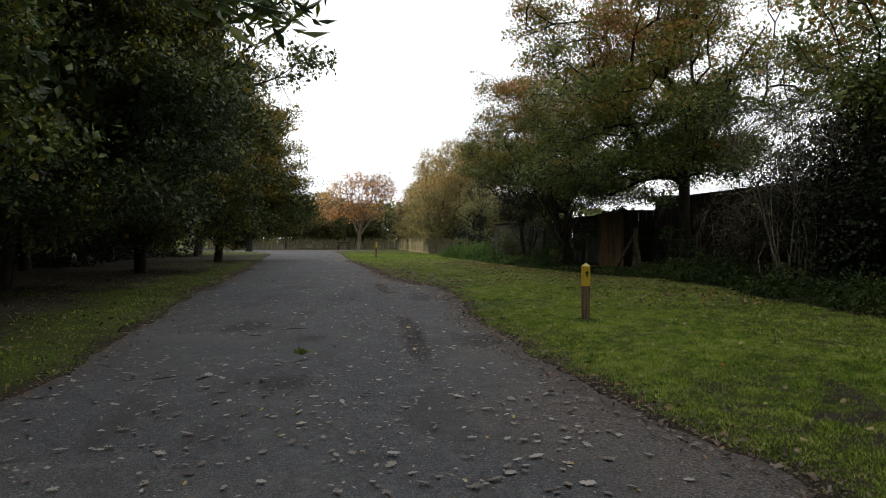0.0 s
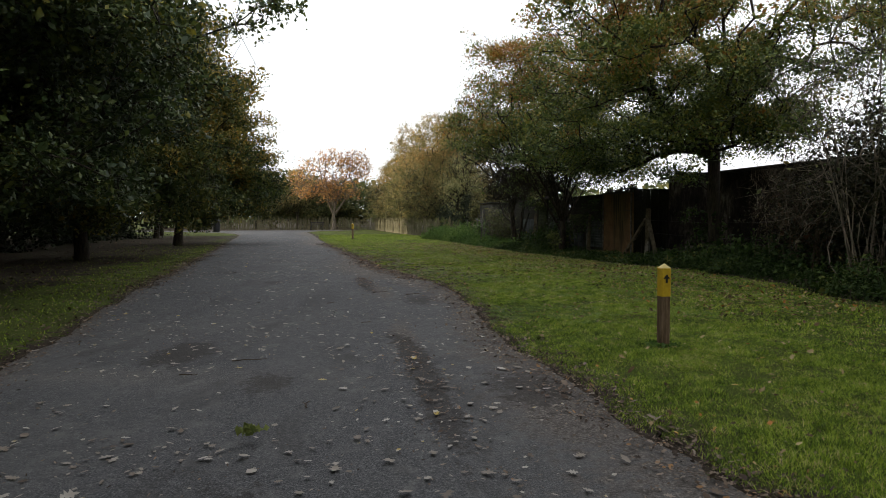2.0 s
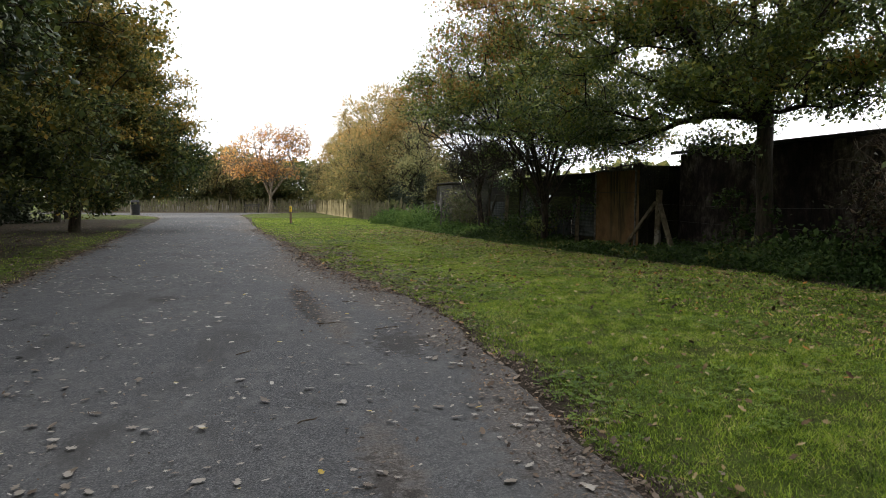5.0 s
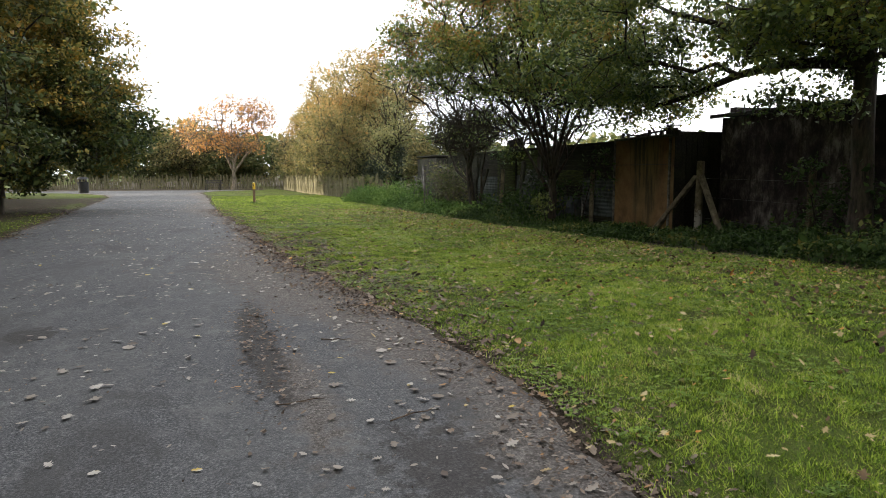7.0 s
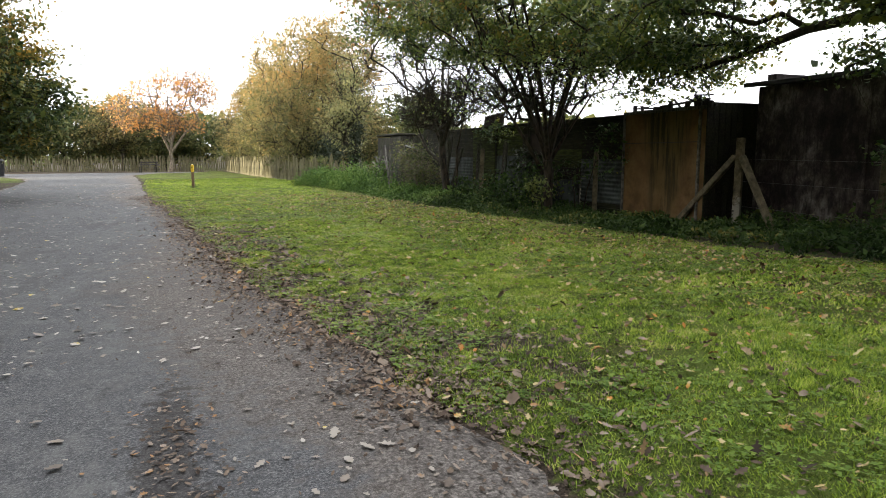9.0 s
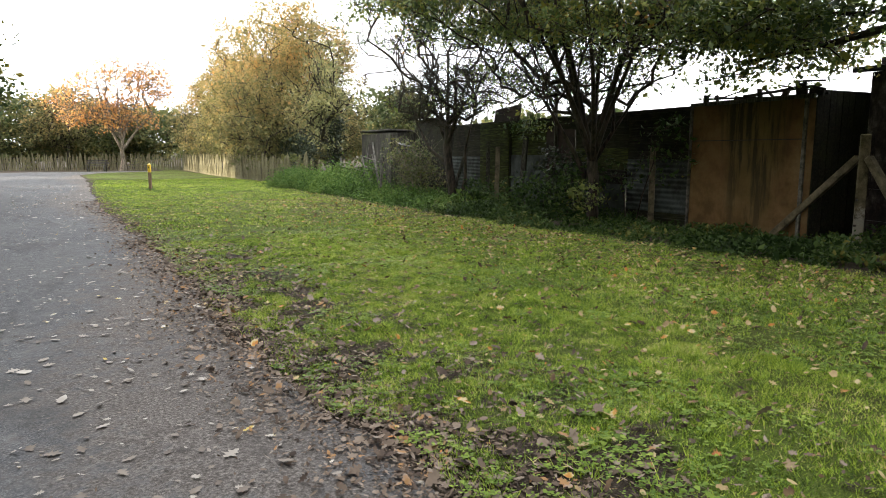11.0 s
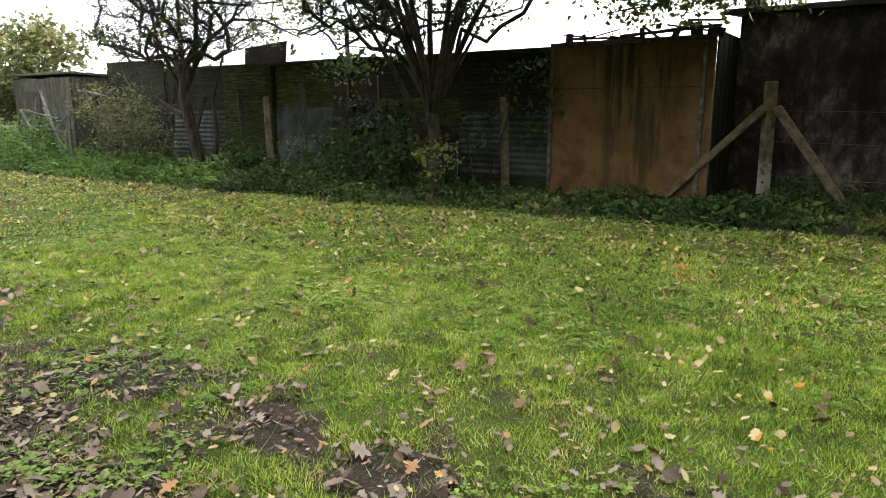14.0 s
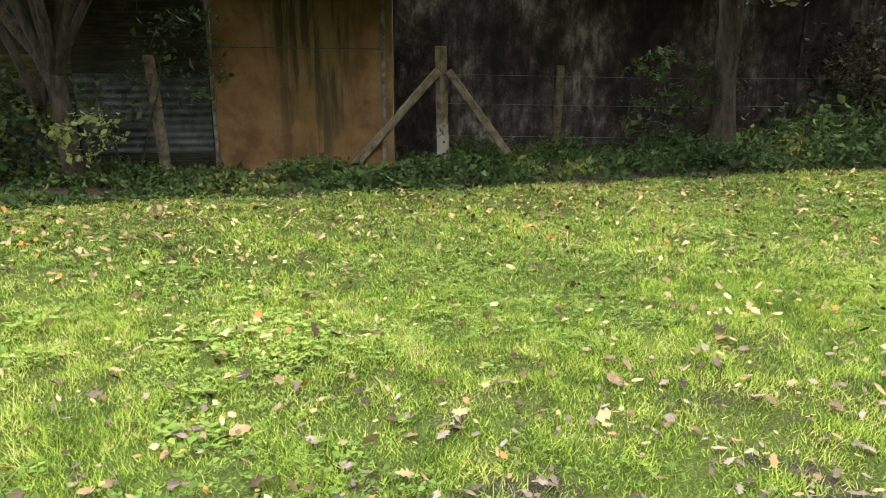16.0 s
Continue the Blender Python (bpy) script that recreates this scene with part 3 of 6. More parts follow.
def soil_amount(x, y):
    """Where the turf is bare: beside the road, in scuffed patches, under the trees (partly in place of their shade) and
    at the wall.
    """
    e = np.exp(-np.maximum(0, x - right_edge(y)) / 0.34) * 0.85 * (x > left_edge(y))
    l = np.exp(-np.maximum(0, left_edge(y) - x) / 0.35) * 0.7 * (x < right_edge(y))
    scuff = np.clip((vnoise(x, y, 0.45, 11) * 0.5 + vnoise(x, y, 0.16, 12) * 0.5 - 0.60) * 6, 0, 1) * np.clip(np.exp(-np.maximum(0, x - right_edge(y) - 0.9) / 0.9), 0, 1) * np.clip(0.25 + np.exp(-((y - 25.5) / 4.0) ** 2), 0, 1)
    zone = np.exp(-((y - 23.3) / 6.3) ** 4) * np.clip((1.9 - (x - right_edge(y))) / 0.9, 0, 1) * (x > left_edge(y))
    litter = zone * np.clip((vnoise(x, y, 0.36, 17) * 0.5 + vnoise(x, y, 0.13, 18) * 0.5) * 3.6 - 1.5, 0, 0.85)
    trod = np.exp(-((y - 5.6) / 1.6) ** 4 - ((x - 3.9) / 0.9) ** 4) * np.clip((vnoise(x, y, 0.5, 23) * 0.55 + vnoise(x, y, 0.17, 24) * 0.45) * 3.4 - 1.45, 0, 0.8)
    scuff = np.maximum(np.maximum(scuff, litter), trod)
    under = np.clip((x - plant_edge(y) + 0.55) / 0.8, 0, 1) * (0.45 + 0.6 * vnoise(x, y, 0.3, 19)) * (x > left_edge(y))
    # Earth under the trees also darkens the left lawn in place of shade.
    wood = np.clip((-4.0 - x + 1.8 * (vnoise(x, y, 2.0, 14) - 0.5)) / 1.5, 0, 1) * np.where(y < 56, 0.7, 0)
    on = np.where((x > left_edge(y)) & (x < right_edge(y)) & (y < 73), 1.0, 0.0)
    return np.clip(np.maximum.reduce([e * (0.5 + 0.9 * vnoise(x, y, 0.4, 13)), l * (0.5 + 0.9 * vnoise(x, y, 0.4, 15)), scuff, under, wood, on]), 0, 1)


def grid_sheet(xs, ys, zf, name, attrs):
    gx, gy = np.meshgrid(xs, ys)
    v = np.stack([gx, gy, zf(gx, gy)], -1).reshape(-1, 3)
    nx, ny = len(xs), len(ys)
    i = np.arange(nx - 1)[None, :] + nx * np.arange(ny - 1)[:, None]
    f = np.stack([i, i + 1, i + 1 + nx, i + nx], -1).reshape(-1, 4)
    return raw_mesh(name, v, f, True, [(k, fn(gx, gy).ravel()) for k, fn in attrs])


def lumpy(x, y):
    lawn = np.where((x > right_edge(y)) | (x < left_edge(y)), 1.0, 0.0)
    rough_ = 0.035 * (vnoise(x, y, 0.6, 21) - 0.5) + 0.02 * (vnoise(x, y, 0.25, 22) - 0.5)
    lift = 0.02 * np.clip(np.maximum(x - right_edge(y), left_edge(y) - x) / 0.5, 0, 1)
    near = np.where(np.abs(x) < 30, 1.0, 0.0)
    return height(x, y) - 0.012 * (1 - lawn) + (rough_ + lift) * lawn * near


gx_ = np.r_[-1500, -600, -250, -120, -60, -35, np.arange(-22, -4, 0.5), np.arange(-4, 10, 0.14), np.arange(10, 20, 0.5), 35, 60, 120, 250, 600, 1500]
gy_ = np.r_[-1500, -500, -150, -60, -25, np.arange(-10, 3, 0.5), np.arange(3, 34, 0.14), np.arange(34, 95, 0.5), 120, 160, 250, 600, 1500]
ground = put_mesh("ground", grid_sheet(gx_, gy_, lumpy, "ground", [("soil", soil_amount)]), M_GROUND)
tagged(ground, "mown lawn with scuffed earth and fallen leaves", "ground", kind="structure")


def road_sheet():
    ys = np.r_[-30, -20, -12, np.arange(-6, 40, 0.12), np.arange(40, 73, 0.5), 73]
    us = np.linspace(0, 1, 49)
    e0, e1 = left_edge(ys), right_edge(ys)
    x = e0[:, None] + (e1 - e0)[:, None] * us[None]
    y = np.repeat(ys[:, None], len(us), 1)
    z = height(x, y) + 0.012 + 0.03 * (1 - (2 * us[None] - 1) ** 2) - 0.02 * (np.abs(2 * us[None] - 1) > 0.985) + 0.012 * (vnoise(x, y, 1.2, 31) - 0.5)
    dr = e1[:, None] - x
    dl = x - e0[:, None]
    dirt = np.maximum(1.0 * np.exp(-(dr / (1.0 + 0.5 * np.sin(y * 0.35))) ** 2 * 0.9) * (0.55 + 0.6 * vnoise(x, y, 0.7, 35)), 0.9 * np.exp(-dl / 0.3))
    ruts = np.exp(-((dr - 1.15 - 0.12 * np.sin(y * 0.5)) / 0.22) ** 2) * np.clip(vnoise(x, y * 0.4, 0.8, 33) * 1.6 - 0.35, 0, 1) * np.clip((34 - y) / 8, 0, 1)
    dirt = np.clip(np.maximum(dirt, ruts * 0.75), 0, 1)
    nx = len(us)
    i = np.arange(nx - 1)[None, :] + nx * np.arange(len(ys) - 1)[:, None]
    f = np.stack([i, i + 1, i + 1 + nx, i + nx], -1).reshape(-1, 4)
    rut = np.exp(-((x - 1.2 - 0.05 * np.sin(y * 1.3)) / 0.13) ** 2) * (np.exp(-((y - 10.2) / 2.2) ** 4) + np.exp(-((y - 17.6) / 1.6) ** 4))
    spots = sum(np.exp(-((x - a) / w) ** 2 - ((y - b) / (w * 1.6)) ** 2) for a, b, w in ((-1.13, 12.1, 0.28), (-0.15, 10.2, 0.25), (-0.23, 7.5, 0.3), (2.0, 9.5, 0.4), (-1.2, 11.6, 0.3), (1.9, 15.0, 0.35), (-0.6, 18.5, 0.25)))
    wet = np.clip(rut + 0.75 * spots, 0, 1)
    return raw_mesh("road", np.stack([x, y, z], -1).reshape(-1, 3), f, True, [("dirt", dirt.ravel()), ("wet", wet.ravel())])


road = tagged(put_mesh("road", road_sheet(), M_ROAD), "grey worn asphalt lane with dirt along its edges", "road", kind="structure")


def side_path():
    a = np.array([(-11.0, 70.0), (-19.0, 72.2), (-40.0, 78.0)])
    b = np.array([(-10.5, 73.0), (-17.0, 75.2), (-38.5, 81.5)])
    v = [(*p, 0.006) for p in a] + [(*p, 0.006) for p in b]
    return raw_mesh("road", v, [(0, 3, 4, 1), (1, 4, 5, 2)], False, [("dirt", [0.2] * 6)])


tagged(put_mesh("road", side_path(), M_ROAD), "grey asphalt branch path leading off beneath trees", "road", kind="structure")

# ---------------------------------------------------------------- buildings and walls behind the lawn


def corrugated(width, tall, pitch=0.10, depth=0.011, along="z"):
    """A corrugated sheet in the y-z plane with its ridges level (along z) or upright (along y), with thickness."""
    if along == "z":
        zs, ys = np.linspace(0, tall, max(8, int(tall / pitch * 6))), np.linspace(0, width, 5)
    else:
        zs, ys = np.linspace(0, tall, 5), np.linspace(0, width, max(8, int(width / pitch * 6)))
    gy, gz = np.meshgrid(ys, zs)
    off = depth * np.sin((gz if along == "z" else gy) * 2 * np.pi / pitch)
    front = np.stack([-off, gy, gz], -1).reshape(-1, 3)
    back = front + [0.004, 0, 0]
    nx = len(ys)
    i = np.arange(nx - 1)[None, :] + nx * np.arange(len(zs) - 1)[:, None]
    f = np.stack([i, i + nx, i + 1 + nx, i + 1], -1).reshape(-1, 4)
    return raw_mesh("sheet", np.concatenate([front, back]), np.concatenate([f, f[:, ::-1] + len(front)]), True)


def flat_wall(x0, x1, y0, y1, z0, z1, name, mat, parent=None, label=""):
    return part(name, boxed((x1 - x0, y1 - y0, z1 - z0), Matrix.Translation(((x0 + x1) / 2, (y0 + y1) / 2, (z0 + z1) / 2)), 0.012), mat, parent, label)


def build_shed():
    thing = empty("shed", (0, 0, 0), "long low shed with black mould-stained rendered wall", "shed")
    wall = flat_wall(11.87, 12.07, 4.0, 24.85, -0.1, 2.66, "wall", M_RENDER, thing)
    flat_wall(12.07, 16.4, 24.65, 24.848, -0.1, 2.9, "side_wall", M_RENDER, thing)
    flat_wall(12.07, 16.4, 4.0, 4.2, -0.1, 2.9, "side_wall", M_RENDER, thing)
    flat_wall(16.4, 16.6, 4.0, 24.85, -0.1, 3.0, "rear_wall", M_RENDER, thing)
    # roof of corrugated sheet, falling to the front
    xs = np.linspace(0, 5.0, 6)
    ys = np.linspace(0, 21.3, 21 * 14)
    gx, gy = np.meshgrid(xs, ys)
    top = np.stack([11.72 + gx, 3.75 + gy, 2.70 + gx * 0.07 + 0.022 * np.sin(gy * 2 * np.pi / 0.15)], -1).reshape(-1, 3)
    n = len(xs)
    i = np.arange(n - 1)[None, :] + n * np.arange(len(ys) - 1)[:, None]
    f = np.stack([i, i + 1, i + 1 + n, i + n], -1).reshape(-1, 4)
    put_mesh("roof", raw_mesh("roof", np.concatenate([top, top - [0, 0, 0.03]]), np.concatenate([f, f[:, ::-1] + len(top)]), True), M_ROOF, thing, "black tarred corrugated roof")
    flat_wall(11.69, 11.716, 3.75, 25.06, 2.655, 2.742, "fascia", M_ROOF, thing)
    # upright joints of the render, and a plinth
    for y in (22.6, 20.3, 18.0, 15.6, 13.2, 10.8, 8.4):
        flat_wall(11.845, 11.868, y - 0.03, y + 0.03, 0.0, 2.58, "cover_strip", M_RENDER, thing)
    flat_wall(11.83, 11.868, 4.0, 24.84, -0.1, 0.22, "plinth", M_RENDER, thing)
    return thing


build_shed()

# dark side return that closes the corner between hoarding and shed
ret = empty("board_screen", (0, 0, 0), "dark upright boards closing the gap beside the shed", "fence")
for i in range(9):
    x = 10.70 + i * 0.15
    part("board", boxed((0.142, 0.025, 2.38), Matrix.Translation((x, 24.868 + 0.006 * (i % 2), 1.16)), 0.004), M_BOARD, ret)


def build_hoarding():
    thing = empty("hoarding", (0, 0, 0), "ochre sheet hoarding with algae streaks and pale edge strips", "hoarding")
    for y0, y1 in ((24.885, 25.74), (25.738, 26.49), (26.488, 27.27)):
        part("panel", boxed((0.02, y1 - y0, 2.22), Matrix.Translation((10.64, (y0 + y1) / 2, 1.12)), 0.004), M_RUST, thing)
    for y, w in ((25.02, 0.055), (27.26, 0.05)):
        part("edge_strip", boxed((0.05, w, 2.27), Matrix.Translation((10.615, y, 1.13)), 0.006), M_PALESTRIP, thing, "pale flaking metal edge strip")
    part("top_rail", boxed((0.06, 2.40, 0.06), Matrix.Translation((10.62, 26.09, 2.26)), 0.006), M_HUTWOOD, thing, "pale weathered timber top rail")
    part("strap", boxed((0.008, 2.22, 0.014), Matrix.Translation((10.628, 26.115, 1.62)), 0.002), M_SCRAP, thing)
    for y in (25.3, 26.1, 26.9):
        part("post", boxed((0.08, 0.08, 2.2), Matrix.Translation((10.70, y, 1.08)), 0.008), M_SCRAP, thing)
    return thing


build_hoarding()


def build_scrap():
    """Odd iron bars and frames lying along the top of the hoarding."""
    thing = empty("scrap_iron", (10.66, 25.9, 2.28), "dark scrap iron bars lying along the hoarding top", "scrap")
    rng = random.Random(5)
    for y0, y1, z0, z1, w, d in ((-1.05, 0.35, 0.13, 0.07, 0.05, 0.0), (-1.0, -0.3, 0.05, 0.19, 0.03, 0.06), (-0.55, 0.6, 0.15, 0.03, 0.028, 0.1), (0.0, 1.2, 0.03, 0.08, 0.04, 0.03), (-1.1, 1.3, 0.015, 0.02, 0.05, 0.12),
                                 (-1.08, -0.62, 0.20, 0.23, 0.035, 0.05), (0.35, 0.95, 0.16, 0.05, 0.022, 0.02), (-0.2, 0.05, 0.02, 0.2, 0.04, 0.08), (0.55, 1.28, 0.05, 0.14, 0.026, 0.1), (-0.75, -0.6, 0.0, 0.24, 0.05, 0.02)):
        part("bar", beam((d, y0, z0), (d + 0.05, y1, z1), w, w * 0.8, 0.004), M_SCRAP, thing)
    for y, w, h, tilt in ((-0.98, 0.22, 0.12, 12), (-0.72, 0.16, 0.20, -9), (-0.45, 0.09, 0.13, 20), (0.02, 0.07, 0.17, -6), (0.43, 0.14, 0.08, 8), (0.88, 0.05, 0.13, -14), (1.12, 0.10, 0.15, 5)):
        part("bracket", boxed((0.06, w, h), pose(0.03, y, h / 2 - 0.005, tilt, 0, rng.uniform(-20, 20)), 0.004), M_SCRAP, thing)
    return thing


build_scrap()


def build_strainer():
    thing = empty("strainer_post", (10.75, 24.17, hgt(10.75, 24.1)), "mossy concrete fence post braced by two raking struts", "fence post")
    part("post", beam((0, 0, -0.1), (0.06, 0.04, 1.66), 0.135, 0.135, 0.015), M_STRAINER, thing, "mossy concrete post rubbed pale low down")
    part("strut", beam((-0.22, 1.42, -0.1), (0.0, 0.08, 1.33), 0.105, 0.105, 0.012), M_CONC, thing)
    part("strut", beam((-0.22, -1.12, -0.1), (0.0, -0.06, 1.33), 0.105, 0.105, 0.012), M_CONC, thing)
    for z in (0.35, 0.72):
        part("bolt", boxed((0.03, 0.03, 0.03), Matrix.Translation((-0.075, 0.01, z)), 0.004), M_SCRAP, thing)
    return thing


build_strainer()


def concrete_post(x, y, tall, dx, dy, label):
    thing = empty("concrete_post", (x, y, hgt(x, y)), label, "fence post", "old concrete posts")
    part("shaft", beam((0, 0, -0.1), (dx, dy, tall), 0.11, 0.11, 0.012), M_CONC, thing)
    return thing


concrete_post(10.3, 27.85, 1.5, 0.1, 0.12, "leaning mossy concrete fence post beside the hoarding")
concrete_post(11.74, 22.2, 1.42, 0.0, -0.03, "short grey concrete post against the shed wall")
concrete_post(10.55, 16.5, 1.35, 0.05, 0.05, "grey concrete fence post among brambles")
concrete_post(9.7, 32.6, 1.55, 0.25, 0.35, "leaning grey concrete post before the old fence")


def wire(z, name="fence_wire"):
    pts = [(10.80, 24.1, z), (10.55, 20.5, z - 0.05), (10.55, 16.5, z), (10.5, 9.0, z - 0.08)]
    cu = bpy.data.curves.new(name, "CURVE")
    cu.dimensions, cu.bevel_depth, cu.bevel_resolution = "3D", 0.0025, 1
    sp = cu.splines.new("POLY")
    sp.points.add(len(pts) - 1)
    for q, w in zip(sp.points, pts):
        q.co = (*w, 1)
    cu.materials.append(M_WIRE)
    return tagged(new(name, cu), "slack galvanised wire strung between the posts", "wire", "fence wires")


for z_ in (0.45, 0.9, 1.3):
    wire(z_)


def build_old_fence():
    """The patched fence between hoarding and hut: boards, corrugated sheets and a hardboard door on posts."""
    rng = random.Random(11)
    fence = empty("old_fence", (10.7, 27.32, 0), "patched old fence of dark boards and mossy corrugated sheets", "fence")

    def panel(label, y0, y1, x, rows):
        thing = new("panel")
        thing.parent, thing.location = fence, (x - 10.7, y0 - 27.32, 0)
        tagged(thing, label)
        for z0, z1, kind, mat in rows:
            if kind == "boards":
                n = max(1, round((z1 - z0) / 0.15))
                for k in range(n):
                    z = z0 + (k + 0.5) * (z1 - z0) / n
                    m = pose(0.0, (y1 - y0) / 2, z, rng.uniform(-0.5, 0.5), -9, 0)
                    part("board", boxed((0.022, y1 - y0 - 0.01, 0.165), m, 0.004), mat, thing)
            elif kind == "sheet":
                ob = put_mesh("sheet", corrugated(y1 - y0, z1 - z0), mat, thing)
                ob.location = (-0.02, 0, z0)
            else:
                part("sheet", boxed((0.02, y1 - y0 - 0.04, z1 - z0), Matrix.Translation((-0.03, (y1 - y0) / 2, (z0 + z1) / 2)), 0.004), mat, thing)
        for y in (0.0, y1 - y0):
            part("post", boxed((0.08, 0.10, 2.26), Matrix.Translation((0.06, y, 1.08)), 0.008), M_BOARD, thing)
        return thing

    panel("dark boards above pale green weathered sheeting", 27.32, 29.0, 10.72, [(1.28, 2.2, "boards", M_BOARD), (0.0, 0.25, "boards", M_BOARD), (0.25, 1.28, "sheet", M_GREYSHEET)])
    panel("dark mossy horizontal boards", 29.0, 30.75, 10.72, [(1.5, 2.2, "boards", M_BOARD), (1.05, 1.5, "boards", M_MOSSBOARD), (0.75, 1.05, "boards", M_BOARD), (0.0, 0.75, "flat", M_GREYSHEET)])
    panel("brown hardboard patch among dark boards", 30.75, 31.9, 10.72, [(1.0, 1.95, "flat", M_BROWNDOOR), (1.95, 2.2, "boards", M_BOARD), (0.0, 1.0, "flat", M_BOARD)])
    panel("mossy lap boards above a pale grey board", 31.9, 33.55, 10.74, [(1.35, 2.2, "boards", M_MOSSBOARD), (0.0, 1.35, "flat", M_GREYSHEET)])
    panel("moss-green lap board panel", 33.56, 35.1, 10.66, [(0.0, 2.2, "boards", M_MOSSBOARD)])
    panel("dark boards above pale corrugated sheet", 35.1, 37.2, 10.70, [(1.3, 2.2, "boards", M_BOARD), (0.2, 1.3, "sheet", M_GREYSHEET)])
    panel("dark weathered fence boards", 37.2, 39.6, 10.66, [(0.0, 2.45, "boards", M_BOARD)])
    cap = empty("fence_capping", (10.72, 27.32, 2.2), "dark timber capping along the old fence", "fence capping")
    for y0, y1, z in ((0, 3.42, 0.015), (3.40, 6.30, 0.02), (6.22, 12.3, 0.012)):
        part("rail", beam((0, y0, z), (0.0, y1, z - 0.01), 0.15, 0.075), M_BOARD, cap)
    board = empty("loose_board", (10.75, 33.2, 2.22), "tilted brown board standing on the fence top", "board")
    part("plank", boxed((0.03, 1.15, 0.42), pose(0.0, 0.6, 0.2, -5, 12, 4), 0.006), M_BROWNDOOR, board)
    for x, y, dx, dy, tall, w in ((10.2, 33.9, 0.35, 0.55, 1.7, 0.1), (10.15, 32.2, 0.35, 0.3, 1.8, 0.12), (10.1, 35.9, 0.3, -0.5, 1.6, 0.08), (10.3, 36.8, 0.25, -0.2, 2.0, 0.09), (10.6, 31.35, 0.02, 0.08, 2.95, 0.07)):
        lean = empty("leaning_post", (x, y, 0), "grey timber post leaning against the old fence", "post", "leaning posts")
        part("shaft", beam((0, 0, -0.05), (dx, dy, tall), w, w), M_HUTWOOD, lean)


build_old_fence()


def build_hut():
    thing = empty("hut", (9.75, 39.7, 0), "small silvered-wood hut with a flat roof", "hut")
    rng = random.Random(3)
    for k in range(12):
        part("board", boxed((0.025, 0.235, 2.1 - rng.uniform(0, 0.08)), pose(0, 0.13 + k * 0.245, 1.05, rng.uniform(-0.6, 0.6), 0, 0), 0.004), M_HUTWOOD, thing)
    for k in range(8):
        part("board", boxed((0.235, 0.025, 2.1), Matrix.Translation((0.14 + k * 0.245, 0.0, 1.05)), 0.004), M_HUTWOOD, thing)
        part("board", boxed((0.235, 0.025, 2.1), Matrix.Translation((0.14 + k * 0.245, 2.96, 1.05)), 0.004), M_HUTWOOD, thing)
    part("rear_wall", boxed((0.03, 2.9, 2.1), Matrix.Translation((2.02, 1.48, 1.05)), 0.004), M_HUTWOOD, thing)
    part("roof", boxed((2.2, 3.1, 0.06), pose(1.05, 1.48, 2.15, 0, 2, 0), 0.01), M_HUTWOOD, thing, "flat weathered roof")
    win = part("window", boxed((0.03, 0.7, 0.5), Matrix.Translation((-0.02, 1.9, 1.45)), 0.006), M_SCRAP, thing, "dark window")
    part("frame", boxed((0.02, 0.8, 0.06), Matrix.Translation((-0.04, 1.9, 1.74)), 0.004), M_HUTWOOD, win)
    part("sill", boxed((0.06, 0.82, 0.05), Matrix.Translation((-0.05, 1.9, 1.18)), 0.004), M_HUTWOOD, win)


build_hut()
for pts in (((8.9, 38.6, 0.0), (9.3, 40.3, 1.75)), ((9.0, 39.6, 0.0), (9.2, 41.2, 1.3)), ((8.8, 41.2, 0.0), (9.1, 39.9, 1.1)), ((8.7, 42.4, 0.0), (9.2, 43.6, 1.2)), ((8.6, 37.8, 0.0), (8.7, 37.9, 1.3))):
    pole = empty("leaning_pole", pts[0], "pale grey pole leaning among the nettles", "pole", "leaning poles")
    part("shaft", beam((0, 0, 0), Vector(pts[1]) - Vector(pts[0]), 0.055, 0.055), M_PALESTRIP, pole)


def build_trellis():
    """A broken pale lattice leaning in the nettles."""
    thing = empty("trellis", (8.85, 39.3, 0.0), "broken pale timber lattice leaning among nettles", "trellis", turn=20)
    for a, b in (((0, -0.5, 0.3), (0.35, 0.35, 1.35)), ((0, 0.3, 0.35), (0.3, -0.45, 1.25)), ((0.1, -0.6, 0.75), (0.2, 0.55, 0.95)), ((0.2, -0.2, 1.1), (0.3, 0.9, 1.3)), ((0.05, 0.6, 0.0), (0.35, 0.5, 1.6))):
        part("slat", beam(a, b, 0.04, 0.025, 0.004), M_PALESTRIP, thing)
    part("stake", beam((0.0, -0.5, -0.05), (0.1, -0.45, 0.8), 0.05, 0.05, 0.004), M_PALESTRIP, thing)


build_trellis()


def build_bucket():
    thing = empty("bucket", (9.65, 38.45, 1.32), "black plastic bucket hung on a stake by the hut", "bucket")
    bm = bmesh.new()
    bmesh.ops.create_cone(bm, cap_ends=True, segments=18, radius1=0.17, radius2=0.23, depth=0.36, matrix=pose(0, 0, 0.18, 14, 10, 0))
    part("body", bm, M_BLACK, thing)
    stake = part("stake", beam((0.22, 0, -1.35), (0.2, 0.05, 0.5), 0.06, 0.06), M_HUTWOOD, thing)
    return thing


build_bucket()


